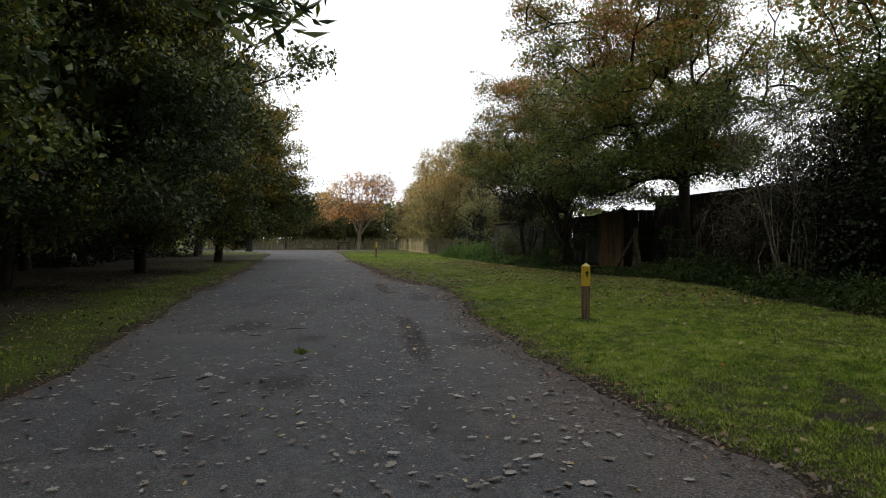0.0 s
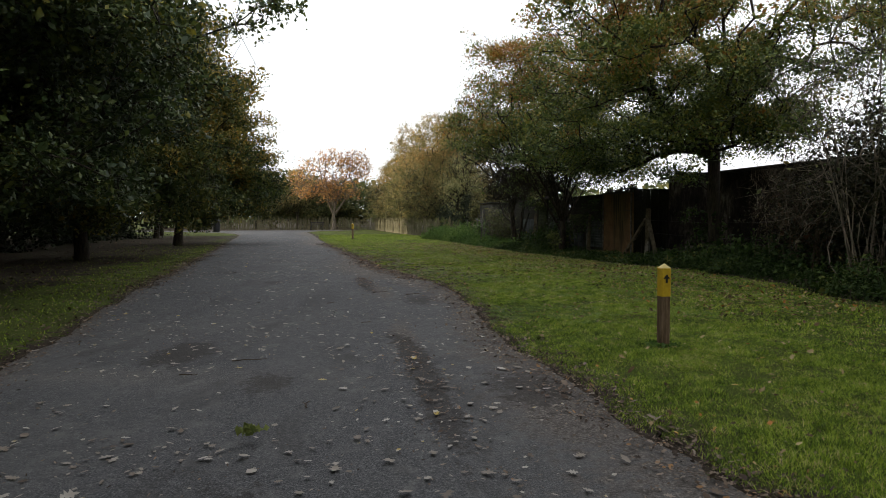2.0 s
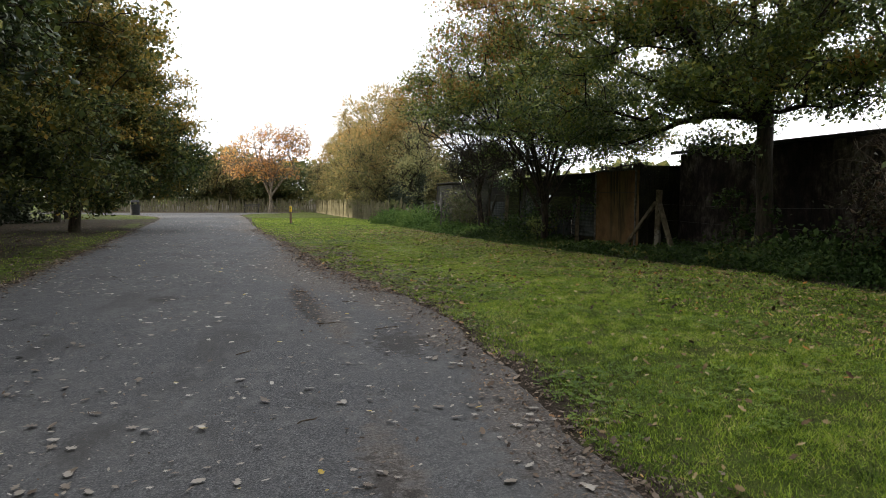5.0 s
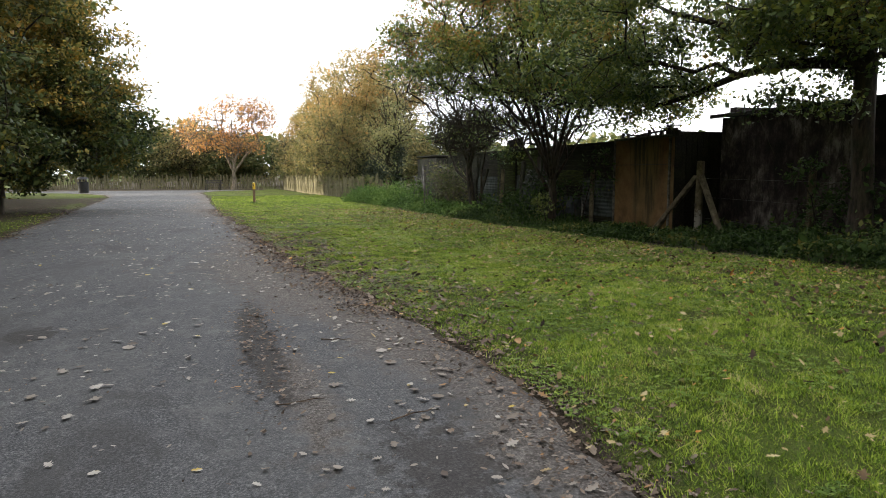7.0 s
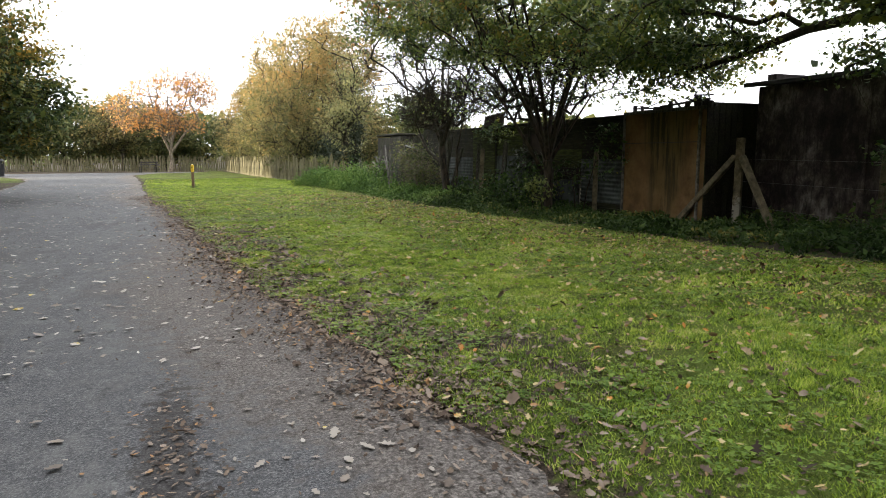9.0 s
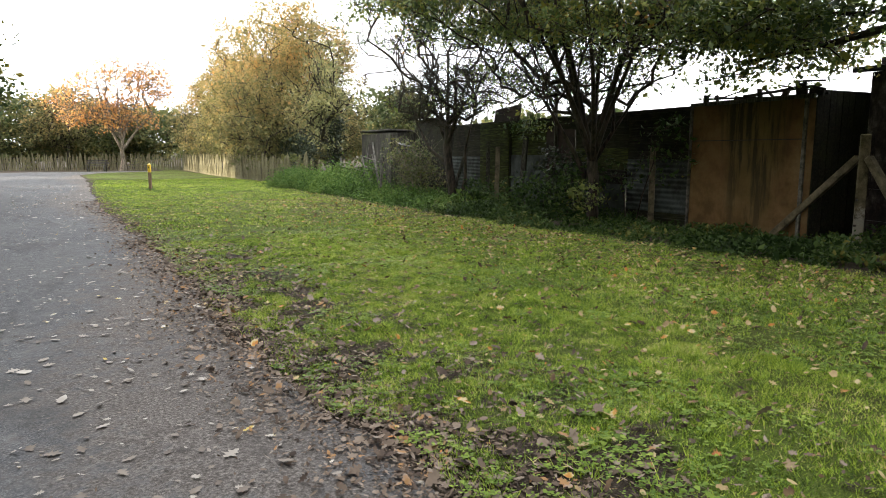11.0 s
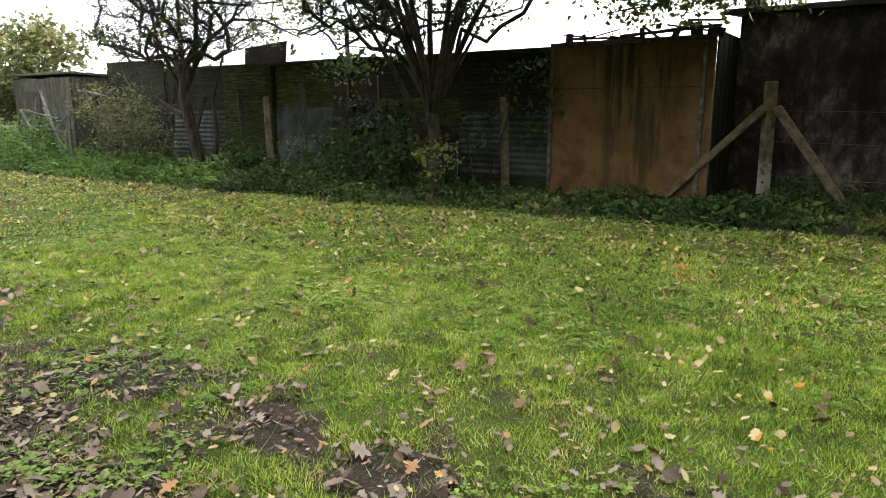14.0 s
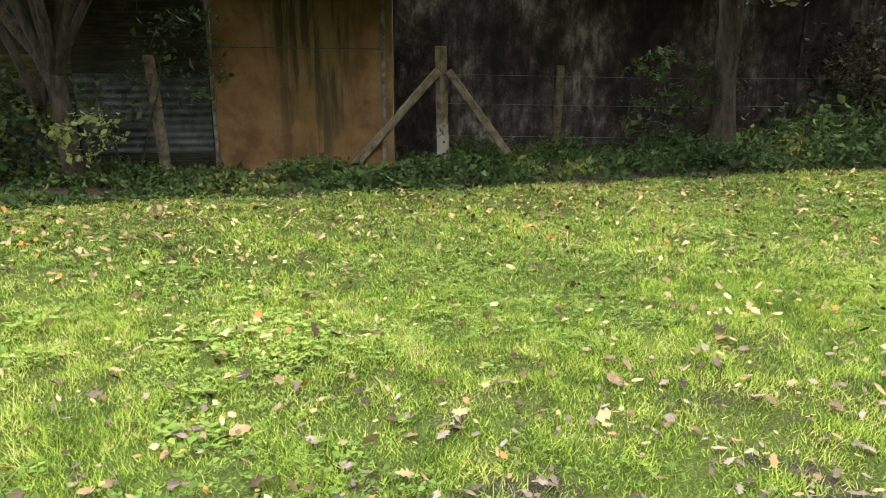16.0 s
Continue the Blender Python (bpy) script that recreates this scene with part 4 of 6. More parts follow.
def build_far_roof():
    thing = empty("outbuilding", (17.0, 38.4, 0), "low outbuilding with a pale green pitched roof", "building")
    part("wall", boxed((5.0, 3.4, 2.3), Matrix.Translation((2.5, 0, 1.15)), 0.02), M_HUTWOOD, thing)
    bm = bmesh.new()
    vs = [bm.verts.new(c) for c in ((-0.2, -1.9, 2.45), (-0.2, 1.9, 2.45), (2.5, 1.9, 2.95), (2.5, -1.9, 2.95), (5.2, -1.9, 2.45), (5.2, 1.9, 2.45))]
    for f in ((0, 3, 2, 1), (3, 4, 5, 2), (0, 4, 3), (1, 2, 5), (0, 1, 5, 4)):
        bm.faces.new([vs[i] for i in f])
    part("roof", bm, M_FARROOF, thing, "pale green felt roof")


build_far_roof()

# ---------------------------------------------------------------- paling fences


def pale_meshes():
    out = []
    rng = random.Random(21)
    for k in range(8):
        bm = bmesh.new()
        w, t, h = rng.uniform(0.07, 0.125), rng.uniform(0.02, 0.035), rng.uniform(1.02, 1.42)
        prof = [(-w / 2, -0.05), (w / 2, -0.05), (w / 2 * 0.95, h * 0.93), (rng.uniform(-0.2, 0.2) * w, h), (-w / 2 * 0.95, h * 0.9)]
        lean = rng.uniform(-0.03, 0.03)
        a = [bm.verts.new((x + lean * z, -t / 2, z)) for x, z in prof]
        b = [bm.verts.new((x + lean * z, t / 2, z)) for x, z in prof]
        bm.faces.new(a[::-1])
        bm.faces.new(b)
        for i in range(5):
            bm.faces.new((a[i], a[(i + 1) % 5], b[(i + 1) % 5], b[i]))
        bmesh.ops.recalc_face_normals(bm, faces=bm.faces)
        me = bpy.data.meshes.new("pale")
        bm.to_mesh(me)
        bm.free()
        me.materials.append(M_PALE)
        out.append(me)
    return out


PALES = pale_meshes()


def paling(points, gap, label, seed, lean=3.0, low=1.0):
    thing = empty("paling_fence", (*points[0], 0), label, "fence", "paling fences")
    rng = random.Random(seed)
    o = Vector((*points[0], 0))
    for a, b in zip(points, points[1:]):
        a, b = Vector((*a, 0)), Vector((*b, 0))
        d = b - a
        ang = math.degrees(math.atan2(d.y, d.x))
        s = 0.0
        while s < d.length:
            p = a + d * (s / d.length) - o
            ob = new("pale", rng.choice(PALES))
            ob.parent = thing
            ob.matrix_basis = pose(p.x, p.y, hgt(p.x + o.x, p.y + o.y), rng.uniform(-2, 2), rng.gauss(0, lean), ang + rng.uniform(-8, 8)) @ Matrix.Diagonal((1, 1, low * rng.uniform(0.93, 1.07), 1))
            s += gap * rng.uniform(0.8, 1.25)
        n = max(1, round(d.length / 2.6))
        for k in range(n + 1):
            p = a + d * (k / n) - o
            part("post", boxed((0.08, 0.08, 1.12), pose(p.x + 0.07, p.y + 0.07, 0.5, 0, 0, ang), 0.008), M_PALE, thing)
        for z in (0.32, 0.95):
            part("binding_wire", beam(a - o + Vector((0.025, 0.025, z)), b - o + Vector((0.025, 0.025, z)), 0.008, 0.008, 0.0), M_WIRE, thing)


paling([(9.3, 47.0), (8.4, 49.0)], 0.22, "leaning sunlit cleft chestnut pales", 4, 8.0, 1.15)
paling([(8.4, 49.0), (7.2, 54.0), (6.6, 62.0), (6.2, 75.0)], 0.125, "sunlit cleft chestnut paling fence beside the lawn", 6, 4.0, 1.06)
paling([(6.2, 75.2), (1.0, 78.0), (-6.0, 80.5), (-16.0, 84.0)], 0.155, "grey cleft chestnut paling fence across the far end", 7, 3.0, 1.1)

bush("ivy", (8.5, 48.9, 0), [(0.2, 0.4, 1.15, 0.25, 0.7, 0.22), (0.1, 1.6, 0.9, 0.2, 0.5, 0.35), (0.3, -0.8, 0.5, 0.2, 0.4, 0.4)], 1600, 0.07, M_HEDGELEAF, "yellow-green ivy hanging over the palings", "ivy", seed=47)

# ---------------------------------------------------------------- small furniture of the park


def waymark(x, y, tall, turn, label):
    thing = empty("waymark_post", (x, y, hgt(x, y)), label, "waymarker", "waymark posts", turn=turn)
    w, band = 0.099, 0.30
    part("shaft", boxed((w, w, tall - band + 0.12), Matrix.Translation((0, 0, (tall - band - 0.12) / 2)), 0.008), M_POSTWOOD, thing, "brown wooden shaft")
    head = part("head", boxed((w + 0.004, w + 0.004, band), Matrix.Translation((0, 0, tall - band / 2 - 0.02)), 0.008), M_YELLOW, thing, "yellow painted head")
    bm = bmesh.new()
    h = w / 2 + 0.002
    base = [bm.verts.new((sx * h, sy * h, tall - 0.022)) for sx, sy in ((-1, -1), (1, -1), (1, 1), (-1, 1))]
    tip = bm.verts.new((0, 0, tall + 0.025))
    bm.faces.new(base[::-1])
    for i in range(4):
        bm.faces.new((base[i], base[(i + 1) % 4], tip))
    part("cap", bm, M_CAP, thing, "faded pyramid cap")
    bm = bmesh.new()
    prof = [(-0.012, -0.045), (0.012, -0.045), (0.012, 0.0), (0.036, 0.0), (0.0, 0.045), (-0.036, 0.0), (-0.012, 0.0)]
    vs = [bm.verts.new((px, -h - 0.003, tall - 0.13 + pz)) for px, pz in prof]
    bk = [bm.verts.new((px, -h + 0.001, tall - 0.13 + pz)) for px, pz in prof]
    bm.faces.new(vs)
    for i in range(7):
        bm.faces.new((vs[i], bk[i], bk[(i + 1) % 7], vs[(i + 1) % 7]))
    part("arrow", bm, M_BLACK, head, "black arrow pointing up")
    return thing


waymark(3.80, 10.61, 0.87, 1, "wooden waymark post with yellow head and black arrow")
waymark(2.36, 45.5, 1.0, -20, "far wooden waymark post with yellow head")


def build_bin():
    thing = empty("litter_bin", (-8.9, 67.4, 0), "black plastic litter bin with a hooded top", "bin")
    bm = bmesh.new()
    bmesh.ops.create_cone(bm, cap_ends=True, segments=20, radius1=0.34, radius2=0.38, depth=0.85, matrix=Matrix.Translation((0, 0, 0.44)))
    part("body", bm, M_BLACK, thing)
    bm = bmesh.new()
    bmesh.ops.create_cone(bm, cap_ends=True, segments=20, radius1=0.40, radius2=0.30, depth=0.16, matrix=Matrix.Translation((0, 0, 1.12)))
    part("hood", bm, M_BLACK, thing)
    for a in range(4):
        m = pose(0.3 * math.cos(a * math.pi / 2 + 0.78), 0.3 * math.sin(a * math.pi / 2 + 0.78), 0.95)
        part("pillar", boxed((0.06, 0.06, 0.22), m, 0.006), M_BLACK, thing)


build_bin()


def build_bench():
    thing = empty("bench", (0.1, 74.2, 0), "low weathered timber bench before the far fence", "bench", turn=-18)
    for y in (-0.16, 0.0, 0.16):
        part("slat", boxed((1.5, 0.13, 0.04), Matrix.Translation((0, y, 0.45)), 0.006), M_HUTWOOD, thing)
    for z in (0.65, 0.82):
        part("back_slat", boxed((1.5, 0.03, 0.11), Matrix.Translation((0, 0.26, z)), 0.006), M_HUTWOOD, thing)
    for x in (-0.6, 0.6):
        for y in (-0.16, 0.22):
            part("leg", boxed((0.08, 0.08, 0.45 if y < 0 else 0.9), Matrix.Translation((x, y, 0.22 if y < 0 else 0.44)), 0.006), M_HUTWOOD, thing)


build_bench()

# ---------------------------------------------------------------- trees on the left of the lane


def straight(h, n=6, lean=(0, 0), r=0.0):
    return [(lean[0] * i / n, lean[1] * i / n, h * i / n - (0.15 if i == 0 else 0)) for i in range(n + 1)]


BIG = (M_BARK, M_DARKLEAF)
# Topmost lobes of the first three trees lie out of view, added for shade.
tree("tree", (-8.2, 19.0, 0), [straight(2.6, 6, (0.3, 0.2))],
     [(2.0, 0, 6.2, 5.0, 5.0, 4.0), (3.8, 0.5, 5.2, 2.7, 3.4, 2.6), (-2.0, 0, 7.5, 5, 5, 4), (3.0, -1.0, 8.6, 3.2, 3.6, 2.6), (1.5, -2.0, 3.4, 3.6, 3.6, 1.5), (2.4, 2.5, 3.2, 3.0, 2.8, 1.3), (2.2, -1.0, 2.3, 2.8, 4.6, 0.8, 2.5), (3.8, -0.6, 7.0, 2.0, 2.6, 2.0), (3.9, 0.2, 6.4, 1.8, 3.0, 2.4, 2.5), (3.7, 0.5, 8.4, 2.0, 3.0, 2.4, 2.6), (3.2, 0.0, 11.6, 3.0, 4.5, 1.6), (4.2, 0.0, 3.4, 2.2, 3.0, 1.3), (0.0, 0.0, 11.5, 4.8, 5.0, 3.0)],
     2000, 145, 0.5, 0.10, BIG, "tall dark green broadleaved tree overhanging the lane", seed=2, bough=8, loose=0.6)
tree("tree", (-8.6, 8.5, 0), [straight(2.6, 6, (0.3, 0.2))],
     [(0.8, 0, 7.0, 5.0, 5.0, 3.4), (3.6, 1.0, 6.2, 3.4, 3.8, 2.2), (-2.0, 0, 6.5, 4, 4, 4), (0.5, 2.5, 3.6, 3.8, 3.8, 1.6), (1.6, 1.0, 2.5, 3.2, 5.0, 0.9, 2.5), (2.4, 4.0, 6.5, 3.4, 3.2, 2.4), (0.0, 0.0, 11.0, 5.0, 5.2, 3.0), (4.6, -1.5, 8.4, 2.4, 4.0, 1.6)],
     1100, 140, 0.55, 0.10, (M_BARK, M_OAKLEAF), "tall dark green tree with low spreading boughs", seed=3, bough=8, loose=0.6)
tree("tree", (-7.4, 28.0, 0), [straight(2.2, 6, (-0.2, 0.3))],
     [(0.2, 0, 5.6, 4.0, 4.5, 3.6), (1.5, 0.5, 4.2, 2.8, 3.4, 2.4), (-1.5, 1, 6.5, 3.5, 3.5, 2.6), (0.8, 0, 2.4, 3.2, 4.4, 0.9, 2.0), (-0.2, 0, 9.5, 3.6, 4.0, 2.6), (2.7, 0.5, 6.6, 2.0, 3.0, 2.6, 1.4), (2.4, 0.0, 2.9, 1.8, 3.0, 1.2)],
     950, 120, 0.5, 0.115, (M_BARK, M_OLIVELEAF), "olive green broadleaved tree turning yellow beside the lane", seed=4, bough=8, loose=0.6)
tree("tree", (-6.6, 39.0, 0), [straight(2.2, 6, (0.2, 0.1))],
     [(0.4, 0, 5.2, 4.0, 4.8, 3.3), (1.8, 0.5, 4.4, 2.5, 3.2, 2.2), (0.5, 0, 7.8, 2.8, 3.2, 2.0), (0.0, 0.5, 2.8, 3.2, 3.4, 1.0), (1.4, 0.5, 2.3, 3.4, 3.6, 1.0, 2.0), (3.0, 1.0, 3.0, 1.8, 3.0, 1.4, 2.0), (1.4, 0.5, 7.2, 1.9, 2.8, 2.2, 1.5), (2.9, 1.5, 4.2, 1.5, 2.4, 1.2, 1.5)],
     950, 115, 0.48, 0.115, (M_BARK, M_TURNLEAF), "green and yellow turning tree lit by low sun", seed=5, bough=8, loose=0.6)
proto = tree("tree", (-10.2, 50.5, 0), [straight(2.2, 6, (0.2, 0.1)), [(0.3, 0.2, -0.1), (0.5, 0.5, 1.0), (0.8, 0.9, 2.2)]],
             [(0, 0, 5.4, 3.8, 3.8, 3.2), (1.2, 0.5, 4.0, 2.8, 3.0, 2.2), (0, 0, 2.9, 3.2, 3.2, 0.9)], 210, 85, 0.65, 0.19, BIG, "dark green tree of the wood beside the lane, also copied out of view for shade", seed=6, power=0.5)
# Many copies, out of view west, behind and right, are added to block light.
for k, (x, y, s, a) in enumerate(((-12.4, 39.8, 1.0, 40), (-12.6, 30.5, 1.05, 100), (-13.8, 35.8, 0.95, 200), (-14.8, 58.5, 1.0, 290), (-14.0, 22.5, 1.1, 150), (-15.5, 12.5, 1.15, 20), (-14.5, 3.0, 1.1, 75), (-17.5, 46.0, 1.05, 10), (-19.0, 28.0, 1.1, 333), (-20, 17, 1.1, 222), (-20.5, 62.0, 0.9, 60), (-21.0, 38.0, 1.1, 140), (-11.3, 57.0, 0.75, 250), (-17.0, 33.0, 1.0, 15), (-18.5, 22.0, 1.0, 95), (-24.0, 44.0, 1.1, 185), (-25.0, 32.0, 1.15, 275), (-16.5, 40.5, 0.95, 320), (-22.0, 52.5, 1.0, 111), (-6.3, 2.6, 1.1, 200), (-8.0, 13.8, 1.05, 120), (11.6, 6.0, 1.1, 30), (10.4, 1.0, 1.1, 260), (-5.8, -3.6, 1.1, 45), (-8.2, -9.0, 1.1, 170), (-10.0, -16.0, 1.1, 260), (10.6, -3.0, 1.05, 20), (10.2, -9.5, 1.1, 130), (11.0, -17.0, 1.1, 210), (2.0, -32.0, 1.1, 75), (-6.5, -34.0, 1.1, 300), (9.5, -33.0, 1.1, 15))):
    copy_thing(proto, pose(x, y, 0, 0, 0, a)).scale = (s * 1.15, s * 1.15, s * 1.5)

under = bush("holly_bush", (-15.5, 30.0, 0), [(0, 0, 1.0, 1.2, 2.6, 1.1), (0.3, 1.0, 1.7, 1.0, 1.6, 0.8)], 3600, 0.16, M_IVY, "dark evergreen bush under the trees", "bush", seed=61)
for x, y, a in ((-17.0, 37.0, 40), (-19.5, 24.0, 120), (-18.5, 43.5, 200), (-16.5, 52.0, 300), (-24.0, 33.0, 20), (-23.0, 50.0, 80), (-24.0, 18.0, 10), (-13.5, 46.5, 140), (-15.8, 17.0, 260), (-13.0, 13.5, 75), (-12.6, 20.3, 15), (-13.4, 26.6, 190), (-12.2, 34.0, 310), (-12.8, 43.5, 230), (-12.2, 49.5, 85), (-14.2, 54.0, 160), (-13.6, 7.0, 45)):
    copy_thing(under, pose(x, y, 0, 0, 0, a))

# a spray of long leaflets hanging over the lane
spray = tree("hanging_branch", (-3.79, 4.75, 3.27), [[(0, 0, 0), (1.2, -0.05, 0.25), (2.3, -0.1, 0.15), (3.1, -0.2, -0.25), (3.6, -0.25, -0.75)]],
             [(3.72, -0.28, -0.86, 0.25, 0.2, 0.12, 9.0), (2.6, -0.15, 0.05, 0.9, 0.4, 0.25)], 40, 7, 0.15, 0.115, (M_BARK, M_OAKLEAF), "leafy branch tip hanging over the lane", "branch", seed=9, r_tip=0.0022, power=0.5, sub=2, step=0.15, bare=-5.0, slim=0.26)

# ---------------------------------------------------------------- trees on the right, before the wall
OAK = (M_BARK, M_OAKLEAF)


def fan(foot, count, reach, top, seed, sway=0.25):
    """Stems that rise from the top of a short trunk and spread."""
    rr = random.Random(seed)
    out = [foot]
    x0, y0, z0 = foot[-1]
    for k in range(count):
        a = 2 * math.pi * (k + rr.uniform(-0.3, 0.3)) / count
        r, h = reach * rr.uniform(0.35, 1.0), top * rr.uniform(0.8, 1.1)
        bx, by = rr.gauss(0, sway), rr.gauss(0, sway)
        st = [foot[-1]]
        for i in range(1, 8):
            t = i / 7
            st.append((x0 + math.cos(a) * r * t ** 1.15 + bx * math.sin(t * 3.1) * 0.5, y0 + math.sin(a) * r * t ** 1.15 + by * math.sin(t * 3.1) * 0.5, z0 + (h - z0) * t))
        out.append(st)
    return out


TRUNK = [(0, 0, -0.15), (-0.03, 0.02, 0.6), (0.0, 0.05, 1.3), (-0.05, 0.06, 2.0), (-0.02, 0.1, 2.6), (-0.03, 0.1, 3.1)]
CROTCH = TRUNK[-1]
LEADER = [CROTCH, (0.05, 0.06, 3.8), (0.2, 0.1, 4.6), (0.32, 0.16, 5.4), (0.3, 0.3, 6.6), (0.2, 0.3, 7.8)]
tree("oak_tree", (10.52, 20.06, 0), [TRUNK, LEADER,
                                     [CROTCH, (-0.1, 0.7, 3.2), (-0.3, 1.4, 3.28), (-0.5, 2.3, 3.2), (-0.6, 3.2, 3.0), (-0.7, 4.2, 2.85), (-0.8, 5.3, 2.75)],
                                     [CROTCH, (-0.25, 0.7, 3.7), (-0.5, 1.6, 4.0), (-0.7, 2.6, 4.15), (-1.0, 3.7, 4.6), (-1.2, 4.7, 5.2)],
                                     [CROTCH, (-0.6, 0.2, 3.6), (-1.3, 0.5, 4.3), (-2.0, 0.7, 5.2), (-2.5, 0.8, 6.2)],
                                     [LEADER[2], (0.4, -0.7, 5.3), (0.65, -1.5, 6.1), (0.9, -2.4, 6.9)], [LEADER[1], (0.1, -0.8, 4.2), (-0.1, -1.7, 4.7), (-0.2, -2.6, 5.4)],
                                     [LEADER[3], (-0.3, 0.9, 6.2), (-0.8, 1.6, 7.2), (-1.2, 2.0, 8.2)]],
     [(-2.6, 0.4, 6.0, 3.0, 4.0, 2.4), (0.6, 1.0, 6.4, 3.6, 4.4, 2.6), (-1.6, 0.5, 8.8, 3.8, 4.0, 2.2), (-2.6, 2.4, 4.2, 2.2, 2.6, 1.1), (-0.4, 4.4, 3.9, 1.8, 2.8, 0.9, 1.0), (-0.7, 4.9, 3.0, 1.0, 1.5, 0.32, 14.0), (-0.2, 2.0, 4.7, 2.0, 2.6, 1.0, 0.6), (1.8, -2.2, 5.0, 2.2, 2.4, 1.8), (-1.4, -0.4, 3.6, 1.6, 1.5, 0.7, 2.0), (-0.6, -1.8, 4.4, 1.8, 1.8, 1.2, 1.6), (0.1, 0.9, 3.7, 1.3, 1.5, 0.6, 5.0), (0.2, -1.2, 3.7, 1.0, 1.2, 0.6, 4.0), (-0.7, 0.1, 2.75, 0.8, 1.3, 0.4, 4.5), (-0.1, -1.7, 3.0, 1.1, 1.2, 0.5, 2.5), (-0.3, -3.2, 3.6, 1.4, 1.6, 0.8, 1.5)],
     1320, 115, 0.38, 0.074, OAK, "oak tree turning yellow before the shed", seed=12, r_tip=0.008, power=0.42, stout=0.225, bough=9, loose=0.42, stray=0.1)
B_FOOT = [(0, 0, -0.1), (-0.02, 0.02, 0.4), (0.03, 0.05, 0.8), (0.0, 0.08, 1.2)]
tree("oak_tree", (9.6, 28.7, 0), fan(B_FOOT, 10, 2.7, 5.6, 3, 0.3) + fan([(0.0, 0.0, 0.5), (0.02, 0.3, 0.9)], 2, 1.3, 3.6, 8, 0.3)[1:],
     [(-1.6, 0.5, 5.1, 2.6, 3.2, 1.7), (0.8, 0.0, 5.2, 2.6, 3.2, 1.6), (-2.4, 1.5, 4.6, 1.9, 2.2, 1.0), (-0.6, 0.3, 6.8, 2.8, 3.0, 1.8), (-0.2, 3.2, 4.9, 2.0, 2.0, 1.3), (-0.2, 0.1, 3.3, 1.6, 3.2, 1.0, 6.0)],
     1350, 105, 0.38, 0.072, OAK, "many-stemmed tree with bare lower branches before the old fence", seed=13, r_tip=0.0055, power=0.42, rise=0.15, bare=3.4, soft=1.0, step=0.35, sub=7, stout=0.11, bough=8, loose=0.45, stray=0.14)
A_FORK = (-0.05, 0.35, 1.6)
tree("hawthorn_tree", (9.4, 34.3, 0), [[(0, 0, -0.1), (-0.02, 0.12, 0.6), (-0.05, 0.25, 1.1), A_FORK], [A_FORK, (-0.1, 0.65, 2.1), (-0.15, 0.95, 2.7), (-0.2, 1.05, 3.5), (-0.3, 1.3, 4.5)], [A_FORK, (0.0, 0.4, 2.2), (0.06, 0.5, 3.0), (0.02, 0.42, 4.1)],
                                       [A_FORK, (0.0, 0.0, 2.15), (-0.05, -0.55, 2.6), (0.0, -1.2, 2.92), (0.0, -2.0, 2.86), (0.05, -2.9, 2.5)], [(0.0, 0.0, 2.151), (-0.1, -0.25, 2.8), (-0.1, -0.3, 3.6), (-0.15, -0.5, 4.5)],
                                       [(-0.05, 0.25, 1.101), (-0.3, 0.9, 1.5), (-0.35, 1.5, 2.1), (-0.5, 1.9, 2.9)], [(0.1, -0.1, -0.1), (0.2, -0.25, 0.7), (0.22, -0.2, 1.5), (0.3, -0.5, 2.4), (0.3, -0.7, 3.4)]],
     [(-0.6, 0.3, 4.8, 2.2, 3.0, 1.4), (0.6, -0.5, 4.5, 2.0, 2.6, 1.3), (-1.0, 1.6, 4.0, 1.5, 1.8, 1.0), (-1.0, 0.3, 6.2, 2.0, 2.6, 1.5), (-0.2, 0.2, 2.9, 1.3, 2.6, 0.9, 6.0), (0.0, -1.6, 3.1, 0.5, 1.4, 0.6, 5.0)],
     900, 40, 0.38, 0.075, OAK, "half-bare hawthorn with thin branches before the fence", seed=14, r_tip=0.0055, power=0.45, rise=0.25, leafed=0.9, sub=9, bare=4.2, soft=1.2, step=0.35, stout=0.12)
tree("bare_shrub", (9.45, 37.0, 0), [[(0, 0, -0.1), (-0.05, 0.1, 0.4), (-0.1, 0.2, 0.9)], [(0.1, -0.2, -0.1), (0.0, -0.4, 0.6), (-0.1, -0.5, 1.2)]],
     [(-0.1, 0.0, 1.3, 0.8, 1.2, 0.7), (0.0, -0.3, 0.7, 0.8, 1.2, 0.5)], 170, 14, 0.3, 0.065, (M_TWIG, M_HEDGELEAF), "twiggy yellow-leaved shrub before the fence", "shrub", seed=71, bare=-1.0, r_tip=0.004, power=0.35, sub=4, step=0.2, rise=0.6)


def whips(count, tall, reach, seed):
    """Long shoots that rise from one stool and arch over."""
    rr = random.Random(seed)
    out = []
    for k in range(count):
        a, h, r = rr.uniform(0, 6.28), tall * rr.uniform(0.45, 1.05), reach * rr.uniform(0.15, 1.0)
        x0, y0, w = rr.gauss(0, 0.22), rr.gauss(0, 0.35), rr.gauss(0, 0.12)
        fall = rr.uniform(0.0, 0.35)
        out.append([(x0 + math.cos(a) * r * t ** 1.6 + w * math.sin(t * 5), y0 + math.sin(a) * r * t ** 1.6 - w * math.sin(t * 4), -0.1 + h * (t - fall * t ** 3)) for t in [i / 9 for i in range(10)]])
    return out


